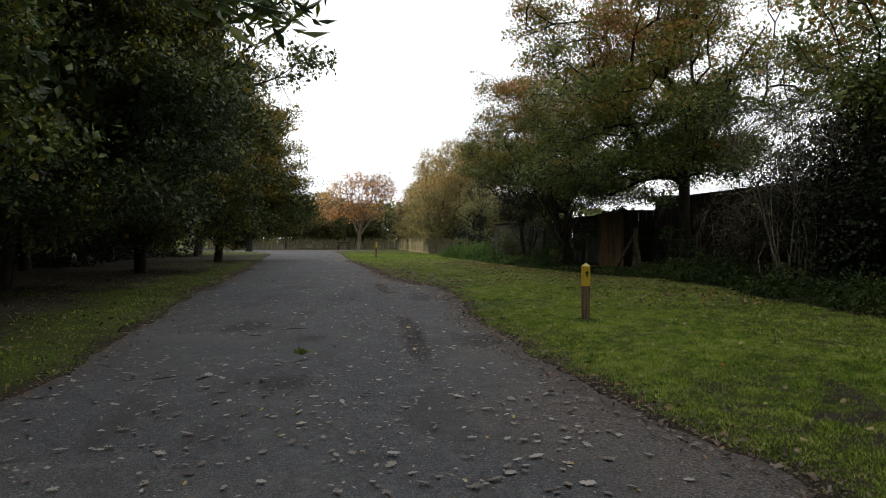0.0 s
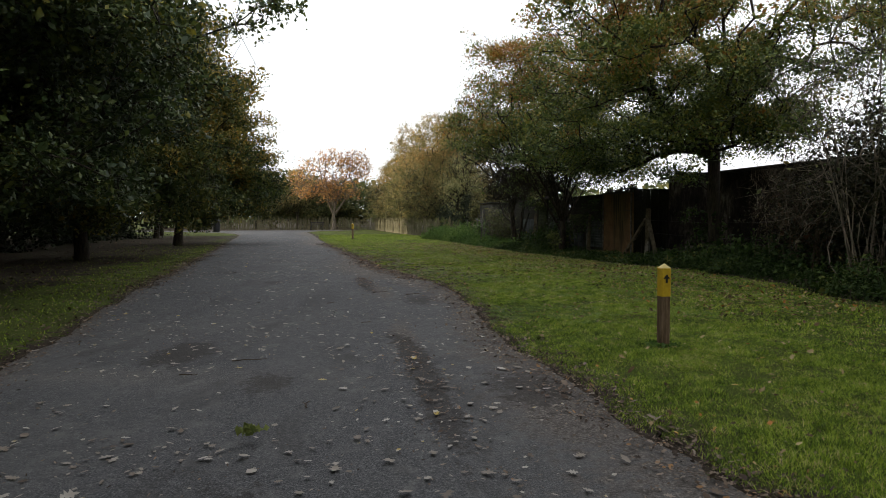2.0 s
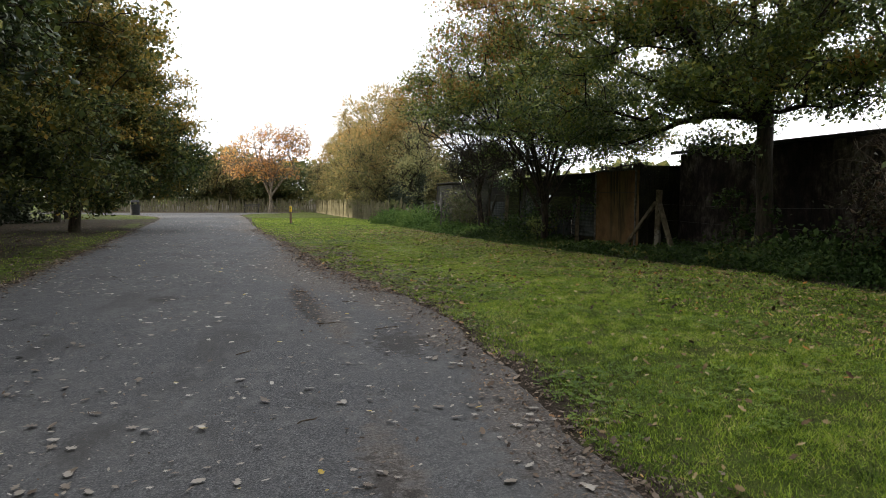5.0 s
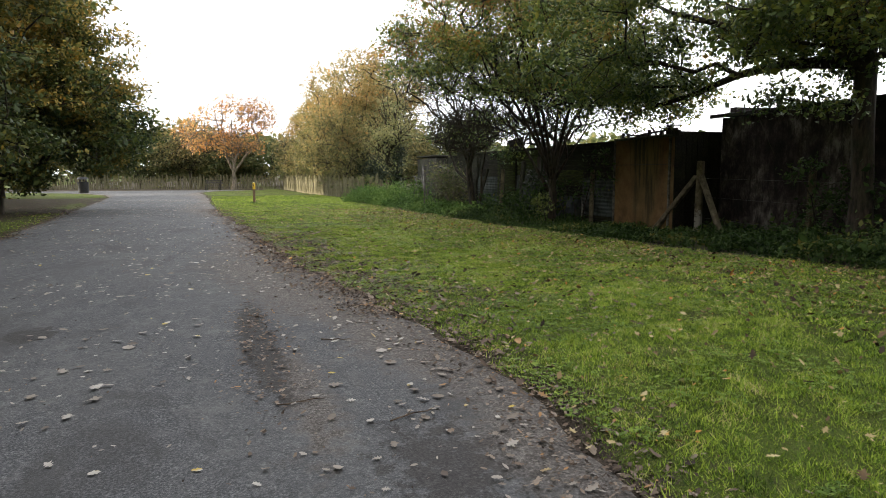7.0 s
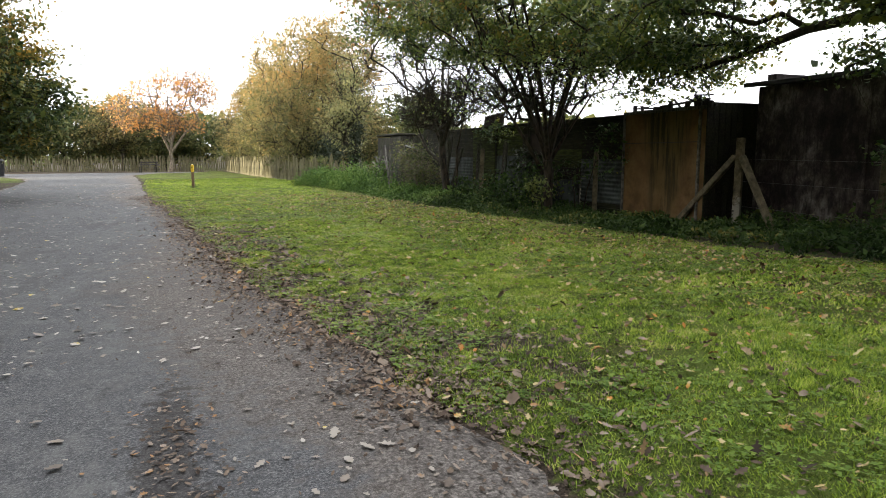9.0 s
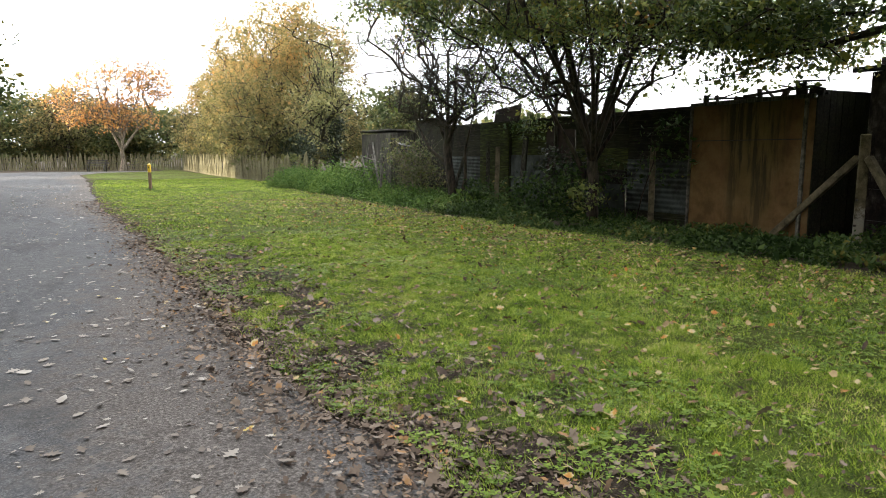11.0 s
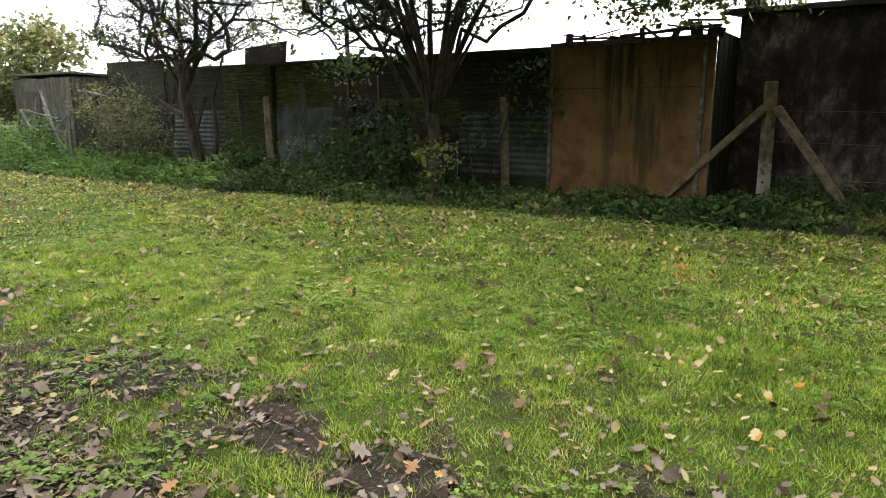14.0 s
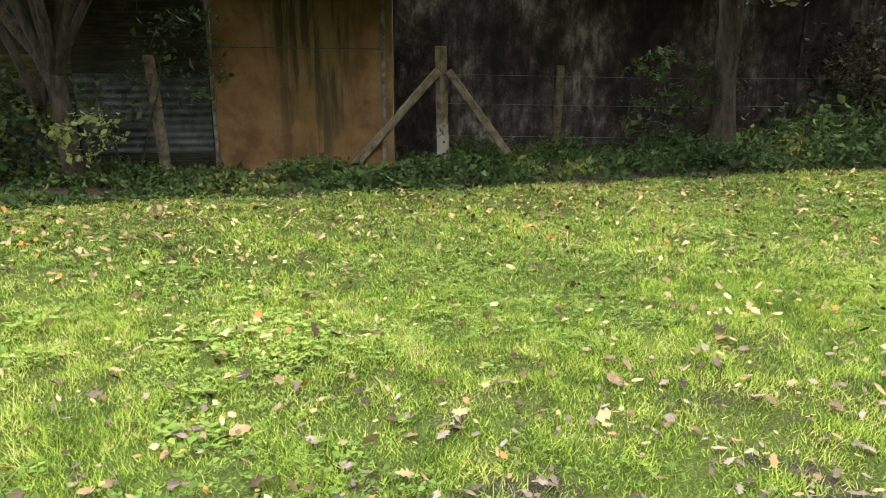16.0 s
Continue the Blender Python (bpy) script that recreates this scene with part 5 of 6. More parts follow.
tree("bare_shrub", (9.9, 14.4, 0), whips(28, 6.4, 2.1, 16), [(-0.1, 0.1, 3.6, 1.6, 2.0, 1.8), (-0.3, 0.6, 2.0, 1.3, 1.7, 1.0)],
     230, 2, 0.5, 0.06, (M_TWIG, M_HEDGELEAF), "bare pale-twigged shrub beside the shed", "shrub", seed=16, r_tip=0.0045, power=0.22, sub=4, rise=0.9, stout=0.026)
bush("ivy_bush", (11.0, 12.2, 0), [(-0.2, 0, 1.5, 1.0, 2.4, 1.5), (-0.1, -1.0, 2.6, 0.8, 2.2, 1.1), (0.0, 1.5, 1.0, 0.9, 1.8, 1.1), (-0.1, 1.6, 2.4, 0.7, 1.4, 0.9), (0.0, 0.6, 3.6, 0.7, 1.5, 1.0)], 34000, 0.085, M_IVY, "dark ivy-covered bush against the shed", seed=17, stems=14)
tree("oak_tree", (11.35, 11.6, 0), [straight(2.6, 5, (0.05, 0.1))], [(0, 0.5, 5.4, 2.2, 3.2, 2.2), (0.3, -1.0, 7.2, 2.4, 3.0, 1.8), (-0.4, 1.5, 4.0, 1.4, 1.8, 1.0)], 380, 70, 0.48, 0.10, OAK,
     "slender green oak behind the bare shrub", seed=77, r_tip=0.008)
bush("ivy_bush", (10.8, 4.6, 0), [(0, 0, 2.0, 1.6, 2.6, 2.2), (0.4, 0.5, 4.2, 1.8, 2.6, 2.0)], 16000, 0.12, M_IVY, "dark tall evergreen bush beside the lawn", seed=18, stems=14)
bush("thicket", (10.75, 14.6, 0), [(0, 2.4, 1.1, 0.7, 0.9, 1.2), (0.0, 1.2, 1.7, 0.8, 1.2, 1.6), (-0.1, -0.4, 2.2, 0.9, 1.6, 1.9), (0.1, -1.8, 2.6, 0.9, 1.6, 2.2)], 30000, 0.07, M_THICKET, "dense dark bramble thicket before the shed", "thicket", seed=20, stems=16)
tree("bare_shrub", (10.1, 16.2, 0), whips(14, 3.6, 1.5, 26), [(-0.2, 0.3, 1.9, 0.8, 1.0, 0.9)], 130, 3, 0.35, 0.05, (M_BROWNTWIG, M_THICKET), "arching brown twigs before the thicket", "shrub", seed=27, r_tip=0.0035, power=0.22, sub=4, rise=0.6, stout=0.014)
bush("ivy_bush", (11.2, 16.3, 0), [(0, 0, 0.7, 0.8, 1.6, 0.8), (0.2, 0.6, 1.4, 0.6, 1.0, 0.7)], 3500, 0.09, M_IVY, "dark ivy climbing the shed wall", seed=19, stems=14)

# ---------------------------------------------------------------- far trees and hedges
HAW = (M_BARK, M_HAWLEAF)
hw = tree("hawthorn_tree", (9.5, 54.2, 0), [straight(1.6, 4, (0.1, 0.1))],
          [(0, 0, 4.0, 3.2, 3.6, 3.3), (0.2, 0.4, 7.2, 2.4, 2.8, 2.3), (-1.2, 0, 2.4, 2.2, 2.6, 1.8)], 420, 75, 0.55, 0.12, HAW, "olive and russet hawthorn in low sun", seed=22)
copy_thing(hw, pose(9.7, 60.5, 0, 0, 0, 80)).scale = (1.08, 1.08, 1.02)
copy_thing(hw, pose(9.4, 67.0, 0, 0, 0, 170)).scale = (1.0, 1.0, 0.92)
copy_thing(hw, pose(9.0, 72.5, 0, 0, 0, 260)).scale = (1.0, 1.0, 0.8)
copy_thing(hw, pose(12.8, 60.0, 0, 0, 0, 30)).scale = (1.1, 1.1, 1.0)
bush("holly_bush", (9.6, 51.2, 0), [(0, 0, 1.7, 0.8, 1.5, 0.8), (0.1, 1.6, 1.6, 0.7, 1.2, 0.8)], 3600, 0.10, M_IVY, "dark evergreen bush behind the palings", "bush", seed=62)
tree("willow_tree", (8.95, 43.9, 0), [[(0, 0, -0.1), (0.05, 0.1, 0.5), (0.18, 0.1, 1.1), (0.2, 0.2, 1.8)]], [(-0.1, 0.9, 3.9, 0.9, 1.3, 1.8), (0.0, 1.0, 2.5, 0.8, 1.1, 0.9)], 170, 30, 0.42, 0.09,
     (M_BARK, M_WILLOW), "pale green thin-leaved tree behind the palings", seed=23, bough=7, loose=0.4, stout=0.2)
bush("ivy", (9.1, 44.0, 0), [(0, 0, 1.2, 0.3, 0.32, 1.2), (0.15, 0.15, 2.3, 0.35, 0.4, 0.7)], 2600, 0.075, M_IVY, "dark ivy round the leaning willow trunk", "ivy", seed=24)
tree("orange_tree", (1.9, 76.6, 0), [[(0, 0, -0.1), (0.05, 0, 0.8), (0.0, 0, 1.6), (0.1, 0, 2.4)], [(0.1, 0, 2.4), (0.6, 0, 3.8), (1.3, 0, 5.4), (1.9, 0, 7.4)], [(0.1, 0, 2.4), (-0.1, 0, 4.2), (0.0, 0, 6.2), (-0.2, 0, 8.4)],
                                      [(0.1, 0, 2.4), (-1.0, 0, 3.8), (-2.2, 0, 5.0), (-3.2, 0, 6.2)], [(0.05, 0, 1.6), (1.2, 0, 3.2), (2.4, 0, 4.4)], [(0.0, 0, 1.6), (-0.8, 0, 3.6), (-1.3, 0, 6.0), (-1.6, 0, 8.0)]],
     [(-3.2, 0, 5.0, 1.8, 1.6, 1.7), (-0.4, 0, 4.4, 1.9, 1.7, 1.7), (2.2, 0, 6.8, 2.0, 1.7, 2.0), (0.0, 0, 7.4, 2.0, 1.6, 1.4, 0.5), (-1.8, 0, 6.8, 1.8, 1.6, 1.2, 0.6), (1.4, 0, 4.4, 1.6, 1.4, 1.4, 0.7)], 520, 12, 0.5, 0.15,
     (M_TWIG, M_ORANGELEAF), "half-bare tree with orange autumn leaves", seed=24, r_tip=0.012, sub=7, stout=0.24)
ft = tree("orange_tree", (-2.2, 84.0, 0), [straight(2.2, 5, (0.1, 0.0))], [(0, 0, 4.4, 3.2, 2.8, 2.4), (-1.0, 0, 3.0, 2.8, 2.4, 1.8)], 200, 26, 0.75, 0.22,
          HAW, "russet thin-crowned tree beyond the far fence", seed=25, r_tip=0.014, sub=4)
copy_thing(ft, pose(8.5, 82.0, 0, 0, 0, 120)).scale = (0.95, 0.95, 0.95)
hd = tree("hedge_tree", (-7.0, 86.0, 0), [straight(1.4, 4)], [(0, 0, 3.0, 3.4, 2.6, 2.4), (0, 0, 1.4, 3.4, 2.2, 1.3)], 140, 48, 0.75, 0.24, (M_BARK, M_HEDGELEAF), "yellow-green hedge tree beyond the far fence, also copied west as a sun block", seed=26, bough=8, loose=0.7)
# The last eight copies, along x = -30, are added to block the low sun.
for x, y, s, a in ((-12.5, 88, 1.35, 40), (-18, 90, 1.5, 90), (0.6, 86.5, 1.05, 160), (-25, 88, 1.1, 220), (13.5, 78, 1.0, 300), (15, 68, 1.1, 10), (-33, 80, 1.2, 55), (-34, 66, 1.2, 155), (-33, 50, 1.2, 255), (18, 60, 1.1, 70), (5.5, 89.0, 1.1, 200), (-3.6, 90.0, 1.3, 20), (10.5, 88.0, 0.9, 130), (1.5, 92.0, 1.0, 280), (-30.0, -4.0, 1.35, 15), (-31.0, 2.5, 1.3, 75), (-30.0, 9.0, 1.35, 140), (-30.5, 15.5, 1.3, 190), (-30.0, 22.0, 1.4, 240), (-31.0, 28.5, 1.35, 300), (-30.0, 35.0, 1.35, 5), (-30.5, 42.0, 1.3, 100)):
    copy_thing(hd, pose(x, y, 0, 0, 0, a)).scale = (s, s, s)

# distant woods that close the horizon
def far_wood():
    rng = np.random.default_rng(41)
    n = 26000
    a = rng.uniform(0, 2 * np.pi, n)
    top = 6 + 5 * vnoise(a * 9, 0, 0.7, 5)
    r = rng.uniform(125, 150, n)
    z = rng.random(n) ** 0.8 * top
    c = np.stack([r * np.sin(a), 30 + r * np.cos(a), z], 1)
    v, f = leaves(rng, c, 1.5, 0.8, 0.1)
    return raw_mesh("distant_wood", v, f)


tagged(put_mesh("distant_wood", far_wood(), M_HEDGELEAF), "distant wood closing the horizon", "wood", kind="stuff")

# ---------------------------------------------------------------- undergrowth before the wall


def undergrowth(south, north, count, seed):
    """Nettles and brambles: stems of leaves in uneven clumps, taller towards the back."""
    rng = np.random.default_rng(seed)
    n = count
    y = rng.uniform(south, north, n) + rng.normal(size=n) * 0.4
    e = plant_edge(y)
    back = np.interp(y, [0, 24.8, 25, 38, 39, 49], [11.7, 11.7, 10.5, 10.4, 9.5, 9.0])
    x = e + (back - e) * rng.random(n) ** 1.25
    lump = vnoise(x, y, 0.75, 61) * 0.6 + vnoise(x, y, 0.3, 62) * 0.4
    ok = rng.random(n) < np.clip((lump - 0.27) * 4.5, 0.04, 1.0)
    x, y, e, lump = x[ok], y[ok], e[ok], lump[ok]
    n = len(x)
    tall = np.interp(y, [0, 15, 19, 22, 24, 25.2, 27, 30, 36, 40, 49], [0.6, 0.55, 0.46, 0.38, 0.28, 0.15, 0.17, 0.28, 0.36, 0.75, 0.65]) * (0.2 + 1.35 * np.clip(lump - 0.12, 0, 1)) * rng.uniform(0.6, 1.25, n)
    tall *= np.clip((x - e) / 0.55 + 0.4, 0.3, 1)
    per = 13
    px, py, pt = np.repeat(x, per), np.repeat(y, per), np.repeat(tall, per)
    k = rng.random(n * per) ** 0.75
    sway = np.repeat(rng.normal(size=(n, 2)) * 0.12, per, 0) * (k ** 1.5)[:, None]
    c = np.stack([px + rng.normal(size=n * per) * 0.055 + sway[:, 0], py + rng.normal(size=n * per) * 0.055 + sway[:, 1], height(px, py) + 0.02 + k * pt], 1)
    return raw_mesh("undergrowth", *leaves(rng, c, 0.058, 0.58, 0.45, 0.42, 0.16, 0.9))


tagged(put_mesh("undergrowth", undergrowth(2, 33, 7600, 51), M_NETTLE), "low dark brambles along the wall foot", "undergrowth", kind="stuff")
tagged(put_mesh("undergrowth", undergrowth(32.5, 49, 4200, 52), M_LITNETTLE), "bank of green nettles before the hut, coloured as sunlit", "undergrowth", kind="stuff")
EL = [[(0, 0, -0.1), (0.02, 0.1, 0.5), (-0.03, 0.2, 1.0)], [(0.1, -0.1, -0.1), (0.1, -0.3, 0.6), (0.15, -0.5, 1.2)], [(-0.1, 0.1, -0.1), (-0.2, 0.4, 0.5), (-0.25, 0.6, 0.9)]]
tree("elder_bush", (10.1, 28.3, 0), EL, [(0.0, 0.2, 1.0, 0.4, 0.9, 0.5), (0.2, -0.6, 1.4, 0.3, 0.7, 0.5), (0.25, -0.9, 1.9, 0.2, 0.35, 0.3, 3.0)], 60, 8, 0.2, 0.075, (M_BARK, M_NETTLE), "leafy elder bush beside the hoarding", "bush", seed=91, r_tip=0.003, step=0.2, bare=-1.0)
tree("elder_bush", (10.6, 20.9, 0), EL, [(0.0, 0.1, 0.7, 0.4, 0.7, 0.4), (0.0, -0.5, 1.2, 0.25, 0.6, 0.5), (-0.1, 0.4, 1.5, 0.2, 0.3, 0.3, 2.0)], 50, 12, 0.2, 0.085, (M_BARK, M_NETTLE), "leafy elder shoots round the oak trunk", "bush", seed=92, r_tip=0.003, step=0.2, bare=-1.0)
tree("elder_bush", (9.9, 29.9, 0), EL, [(0.0, 0.1, 0.7, 0.5, 1.0, 0.5), (0.1, 0.5, 1.2, 0.4, 0.7, 0.4)], 80, 13, 0.22, 0.085, (M_BARK, M_IVY), "dark leafy elder bush before the mossy boards", "bush", seed=93, r_tip=0.003, step=0.2, bare=-1.0)
bush("bramble", (9.5, 30.2, 0), [(0, 0, 0.5, 0.6, 1.1, 0.5), (0.3, -0.7, 0.7, 0.5, 0.7, 0.5)], 2200, 0.075, M_NETTLE, "bramble bush at the foot of the fence", "bramble", seed=31, stems=9)
bush("bramble", (9.6, 33.0, 0), [(0, 0, 0.35, 0.5, 0.8, 0.35)], 900, 0.075, M_NETTLE, "low bramble by the mossy fence", "bramble", seed=32, stems=9)
bush("bramble", (10.2, 18.6, 0), [(0, 0, 0.4, 0.6, 1.2, 0.45), (0.3, -1.4, 0.6, 0.6, 0.9, 0.55)], 2200, 0.085, M_NETTLE, "bramble with broad leaves by the oak", "bramble", seed=33, stems=9)
bush("bramble", (8.9, 41.0, 0), [(0, 0, 0.5, 0.9, 2.2, 0.6), (-0.4, 2.4, 0.45, 0.9, 1.8, 0.5)], 4200, 0.07, M_LITNETTLE, "tall nettle bank before the hut", "bramble", seed=34, stems=9)
tree("sapling", (9.15, 28.25, 0), [[(0, 0, 0), (0.02, 0.03, 0.2), (-0.02, 0.05, 0.4)]], [(-0.05, 0.0, 0.7, 0.28, 0.42, 0.2), (0.05, 0.25, 0.45, 0.25, 0.35, 0.18)], 26, 9, 0.13, 0.068, (M_BARK, M_SPRIG),
     "small pale-leaved sapling before the fence", "sapling", seed=35, r_tip=0.003, step=0.12, bare=-1.0)
bush("weed", (-0.14, 8.6, 0.045), [(0, 0, 0.035, 0.09, 0.07, 0.03)], 60, 0.05, M_SPRIG, "small yellow-green weed growing through the asphalt", "weed", seed=88, clumps=6)
for x, y, g in ((3.8, 10.61, 0.26), (2.36, 45.5, 0.3)):
    bush("grass_tuft", (x, y, hgt(x, y)), [(0, 0, 0.03, g * 0.7, g * 0.6, 0.025)], 320, 0.035, M_LITNETTLE, "tuft of weeds round the waymark post", "weeds", seed=36, clumps=20)

# ---------------------------------------------------------------- grass and fallen leaves


def in_lawn(x, y):
    return (x > right_edge(y) + 0.02) & (x < plant_edge(y) + 0.25)


def grass(n, x0, x1, y0, y1, seed, far, keep):
    """Blades of a short lawn, thinner where the earth shows."""
    rng = np.random.default_rng(seed)
    x, y = rng.uniform(x0, x1, n), rng.uniform(y0, y1, n)
    ok = keep(x, y)
    x, y = x[ok], y[ok]
    tuft = vnoise(x, y, 0.45, 71) * 0.45 + vnoise(x, y, 0.13, 72) * 0.55
    ok = rng.random(len(x)) > np.maximum(soil_amount(x, y) * 1.15, np.clip(1.05 - 1.7 * tuft, 0, 0.92))
    x, y, patch = x[ok], y[ok], tuft[ok]
    n = len(x)
    h = (0.014 + 0.036 * patch ** 1.8) * rng.lognormal(0, 0.3, n)
    w = far * rng.uniform(0.7, 1.3, n)
    a = rng.uniform(0, 2 * np.pi, n)
    lean = rng.uniform(0.2, 1.5, n) * h
    la = a + rng.normal(size=n) * 0.6 + np.pi / 2
    z = lumpy(x, y) - 0.004
    dx, dy = np.cos(a) * w / 2, np.sin(a) * w / 2
    tip = np.stack([x + np.cos(la) * lean, y + np.sin(la) * lean, z + h], 1)
    v = np.stack([np.stack([x - dx, y - dy, z], 1), np.stack([x + dx, y + dy, z], 1), tip], 1).reshape(-1, 3)
    return v, np.arange(n * 3).reshape(-1, 3)


def join(parts):
    vs, fs, k = [], [], 0
    for v, f in parts:
        vs.append(v)
        fs.append(f + k)
        k += len(v)
    return np.concatenate(vs), np.concatenate(fs)


lawn_parts = [
    grass(560000, 1.5, 5.0, 20.5, 29.5, 81, 0.0042, in_lawn),
    grass(230000, 5.0, 9.5, 20.0, 31.0, 82, 0.0075, in_lawn),
    grass(520000, 2.0, 5.5, 4.0, 20.5, 83, 0.0058, in_lawn),
    grass(140000, 5.5, 9.8, 4.0, 20.5, 84, 0.013, in_lawn),
    grass(150000, 0.3, 9.0, 28.0, 56.0, 85, 0.02, in_lawn),
    grass(45000, -8.5, -2.4, 4.0, 40.0, 86, 0.02, lambda x, y: x < left_edge(y) - 0.03),
]
tagged(put_mesh("grass", raw_mesh("grass", *join(lawn_parts)), M_BLADE), "short bright green lawn grass", "grass", kind="stuff")


def clover():
    rng = np.random.default_rng(91)
    n = 80000
    x, y = rng.uniform(1.5, 8.7, n), rng.uniform(12, 31, n)
    ok = in_lawn(x, y) & (vnoise(x, y, 0.8, 92) * 0.6 + vnoise(x, y, 0.2, 94) * 0.4 > 0.47)
    x, y = x[ok], y[ok]
    c = np.stack([x, y, lumpy(x, y) + rng.uniform(0.012, 0.04, len(x))], 1)
    n = len(c)
    vs = []
    for k in range(3):
        a = rng.uniform(0, 6.28, n) if k == 0 else a + 2.09
        r = (0.008 + 0.011 * vnoise(x, y, 0.3, 93)) * rng.lognormal(0, 0.3, n)
        d = np.stack([np.cos(a), np.sin(a), 0.25 * np.ones(n)], 1) * r[:, None]
        s = np.stack([-np.sin(a), np.cos(a), 0 * a], 1) * (r * 0.55)[:, None]
        vs.append(np.stack([c, c + d + s, c + d * 1.25, c + d - s], 1))
    v = np.stack(vs, 1).reshape(-1, 3)
    return raw_mesh("clover", v, np.arange(len(v)).reshape(-1, 4))


tagged(put_mesh("clover", clover(), M_CLOVER), "small clover leaves in the lawn", "clover", kind="stuff")


def lobed_outline(kind):
    """Half outline of a fallen leaf along its length (0 to 1): narrow, oval, lobed."""
    if kind == 0:
        return [(0.0, 0.02), (0.25, 0.17), (0.55, 0.2), (0.8, 0.12), (1.0, 0.0)]
    if kind == 1:
        return [(0.0, 0.03), (0.2, 0.2), (0.34, 0.14), (0.5, 0.3), (0.62, 0.18), (0.78, 0.24), (0.88, 0.1), (1.0, 0.0)]
    if kind == 5:
        return [(0.0, 0.05), (0.08, 0.20), (0.22, 0.12), (0.30, 0.46), (0.44, 0.17), (0.60, 0.40), (0.70, 0.13), (0.86, 0.12), (1.0, 0.0)]
    if kind == 3:
        return [(0.0, 0.03), (0.32, 0.22), (0.68, 0.19), (1.0, 0.0)]
    if kind == 4:
        return [(0.0, 0.03), (0.22, 0.30), (0.42, 0.17), (0.62, 0.31), (1.0, 0.0)]
    return [(0.0, 0.04), (0.14, 0.26), (0.3, 0.24), (0.46, 0.4), (0.58, 0.25), (0.72, 0.28), (0.84, 0.14), (1.0, 0.0)]


def leaf_shape(kind, rng):
    o = lobed_outline(kind)
    curl, cup = rng.uniform(-0.2, 0.3), rng.uniform(0.05, 0.4)
    mid = [(t - 0.5, 0.0, curl * (t - 0.5) ** 2) for t, _ in o]
    lft = [(t - 0.5, w * rng.uniform(0.8, 1.2), curl * (t - 0.5) ** 2 + cup * w * w * 1.5 + rng.uniform(0, 0.05)) for t, w in o]
    rgt = [(t - 0.5, -w * rng.uniform(0.8, 1.2), curl * (t - 0.5) ** 2 + cup * w * w * 1.5 + rng.uniform(0, 0.05)) for t, w in o]
    n = len(o)
    f = []
    for i in range(n - 1):
        f += [(i, i + 1, n + i + 1), (i, n + i + 1, n + i), (i, 2 * n + i + 1, i + 1), (i, 2 * n + i, 2 * n + i + 1)]
    return np.array(mid + lft + rgt), np.array(f)


def scatter(n, seed, size, where, kinds, flat=0.25, lift=0.006):
    rng = np.random.default_rng(seed)
    rr = random.Random(seed)
    shapes = [leaf_shape(k, rr) for k in kinds for _ in range(4)]
    x, y, z = where(rng, n)
    out = []
    pick = rng.integers(0, len(shapes), len(x))
    for k, (v, f) in enumerate(shapes):
        m = pick == k
        c = int(m.sum())
        if not c:
            continue
        s = size * np.clip(rng.lognormal(0, 0.35, c), 0.45, 1.8)
        a = rng.uniform(0, 2 * np.pi, c)
        tx, ty = rng.normal(size=c) * flat, rng.normal(size=c) * flat
        lx = v[None, :, 0] * s[:, None]
        ly = v[None, :, 1] * s[:, None]
        lz = v[None, :, 2] * s[:, None] * 0.35 + lx * tx[:, None] + ly * ty[:, None]
        lz -= lz.min(axis=1, keepdims=True)
        X = x[m][:, None] + lx * np.cos(a)[:, None] - ly * np.sin(a)[:, None]
        Y = y[m][:, None] + lx * np.sin(a)[:, None] + ly * np.cos(a)[:, None]
        Z = z[m][:, None] + lift + lz
        V = np.stack([X, Y, Z], -1).reshape(-1, 3)
        F = (np.arange(c)[:, None, None] * len(v) + f[None]).reshape(-1, 3)
        out.append((V, F))
    return raw_mesh("fallen_leaves", *join(out))


def join_meshes(*meshes):
    """One mesh out of several triangle meshes."""
    parts = []
    for me in meshes:
        v = np.zeros(len(me.vertices) * 3, np.float32)
        f = np.zeros(len(me.polygons) * 3, np.int32)
        me.vertices.foreach_get("co", v)
        me.polygons.foreach_get("vertices", f)
        parts.append((v.reshape(-1, 3), f.reshape(-1, 3)))
        bpy.data.meshes.remove(me)
    return raw_mesh("fallen_leaves", *join(parts))


def road_top(x, y):
    e0, e1 = left_edge(y), right_edge(y)
    u = np.clip((x - e0) / (e1 - e0), 0, 1)
    return height(x, y) + 0.012 + 0.03 * (1 - (2 * u - 1) ** 2) + 0.006


def on_road(rng, n):
    y = 2.5 + 48 * rng.random(n) ** 1.25
    x = left_edge(y) + (right_edge(y) - left_edge(y)) * rng.random(n)
    ok = vnoise(x, y, 1.1, 95) + 0.4 * rng.random(n) > 0.5
    return x[ok], y[ok], road_top(x[ok], y[ok])


def on_verge(rng, n):
    y = np.where(rng.random(n) < 0.4, rng.uniform(18, 30, n), rng.uniform(2.5, 40, n))
    side = rng.random(n) < 0.78
    x = np.where(side, right_edge(y) + np.where(y > 17, 0.06, 0.0) + rng.normal(size=n) * np.where(y > 17, 0.26, 0.22), left_edge(y) + rng.normal(size=n) * 0.22)
    return x, y, np.maximum(lumpy(x, y), np.where((x < right_edge(y)) & (x > left_edge(y)), road_top(x, y), -1))


def in_litter(rng, n):
    y = rng.uniform(16.5, 30.0, n)
    x = right_edge(y) - 0.15 + 2.3 * rng.random(n)
    ok = rng.random(n) < soil_amount(x, y) * 0.9 * (x > right_edge(y)) + 0.08
    x, y = x[ok], y[ok]
    return x, y, np.maximum(lumpy(x, y), np.where(x < right_edge(y), road_top(x, y), -1)) + 0.012


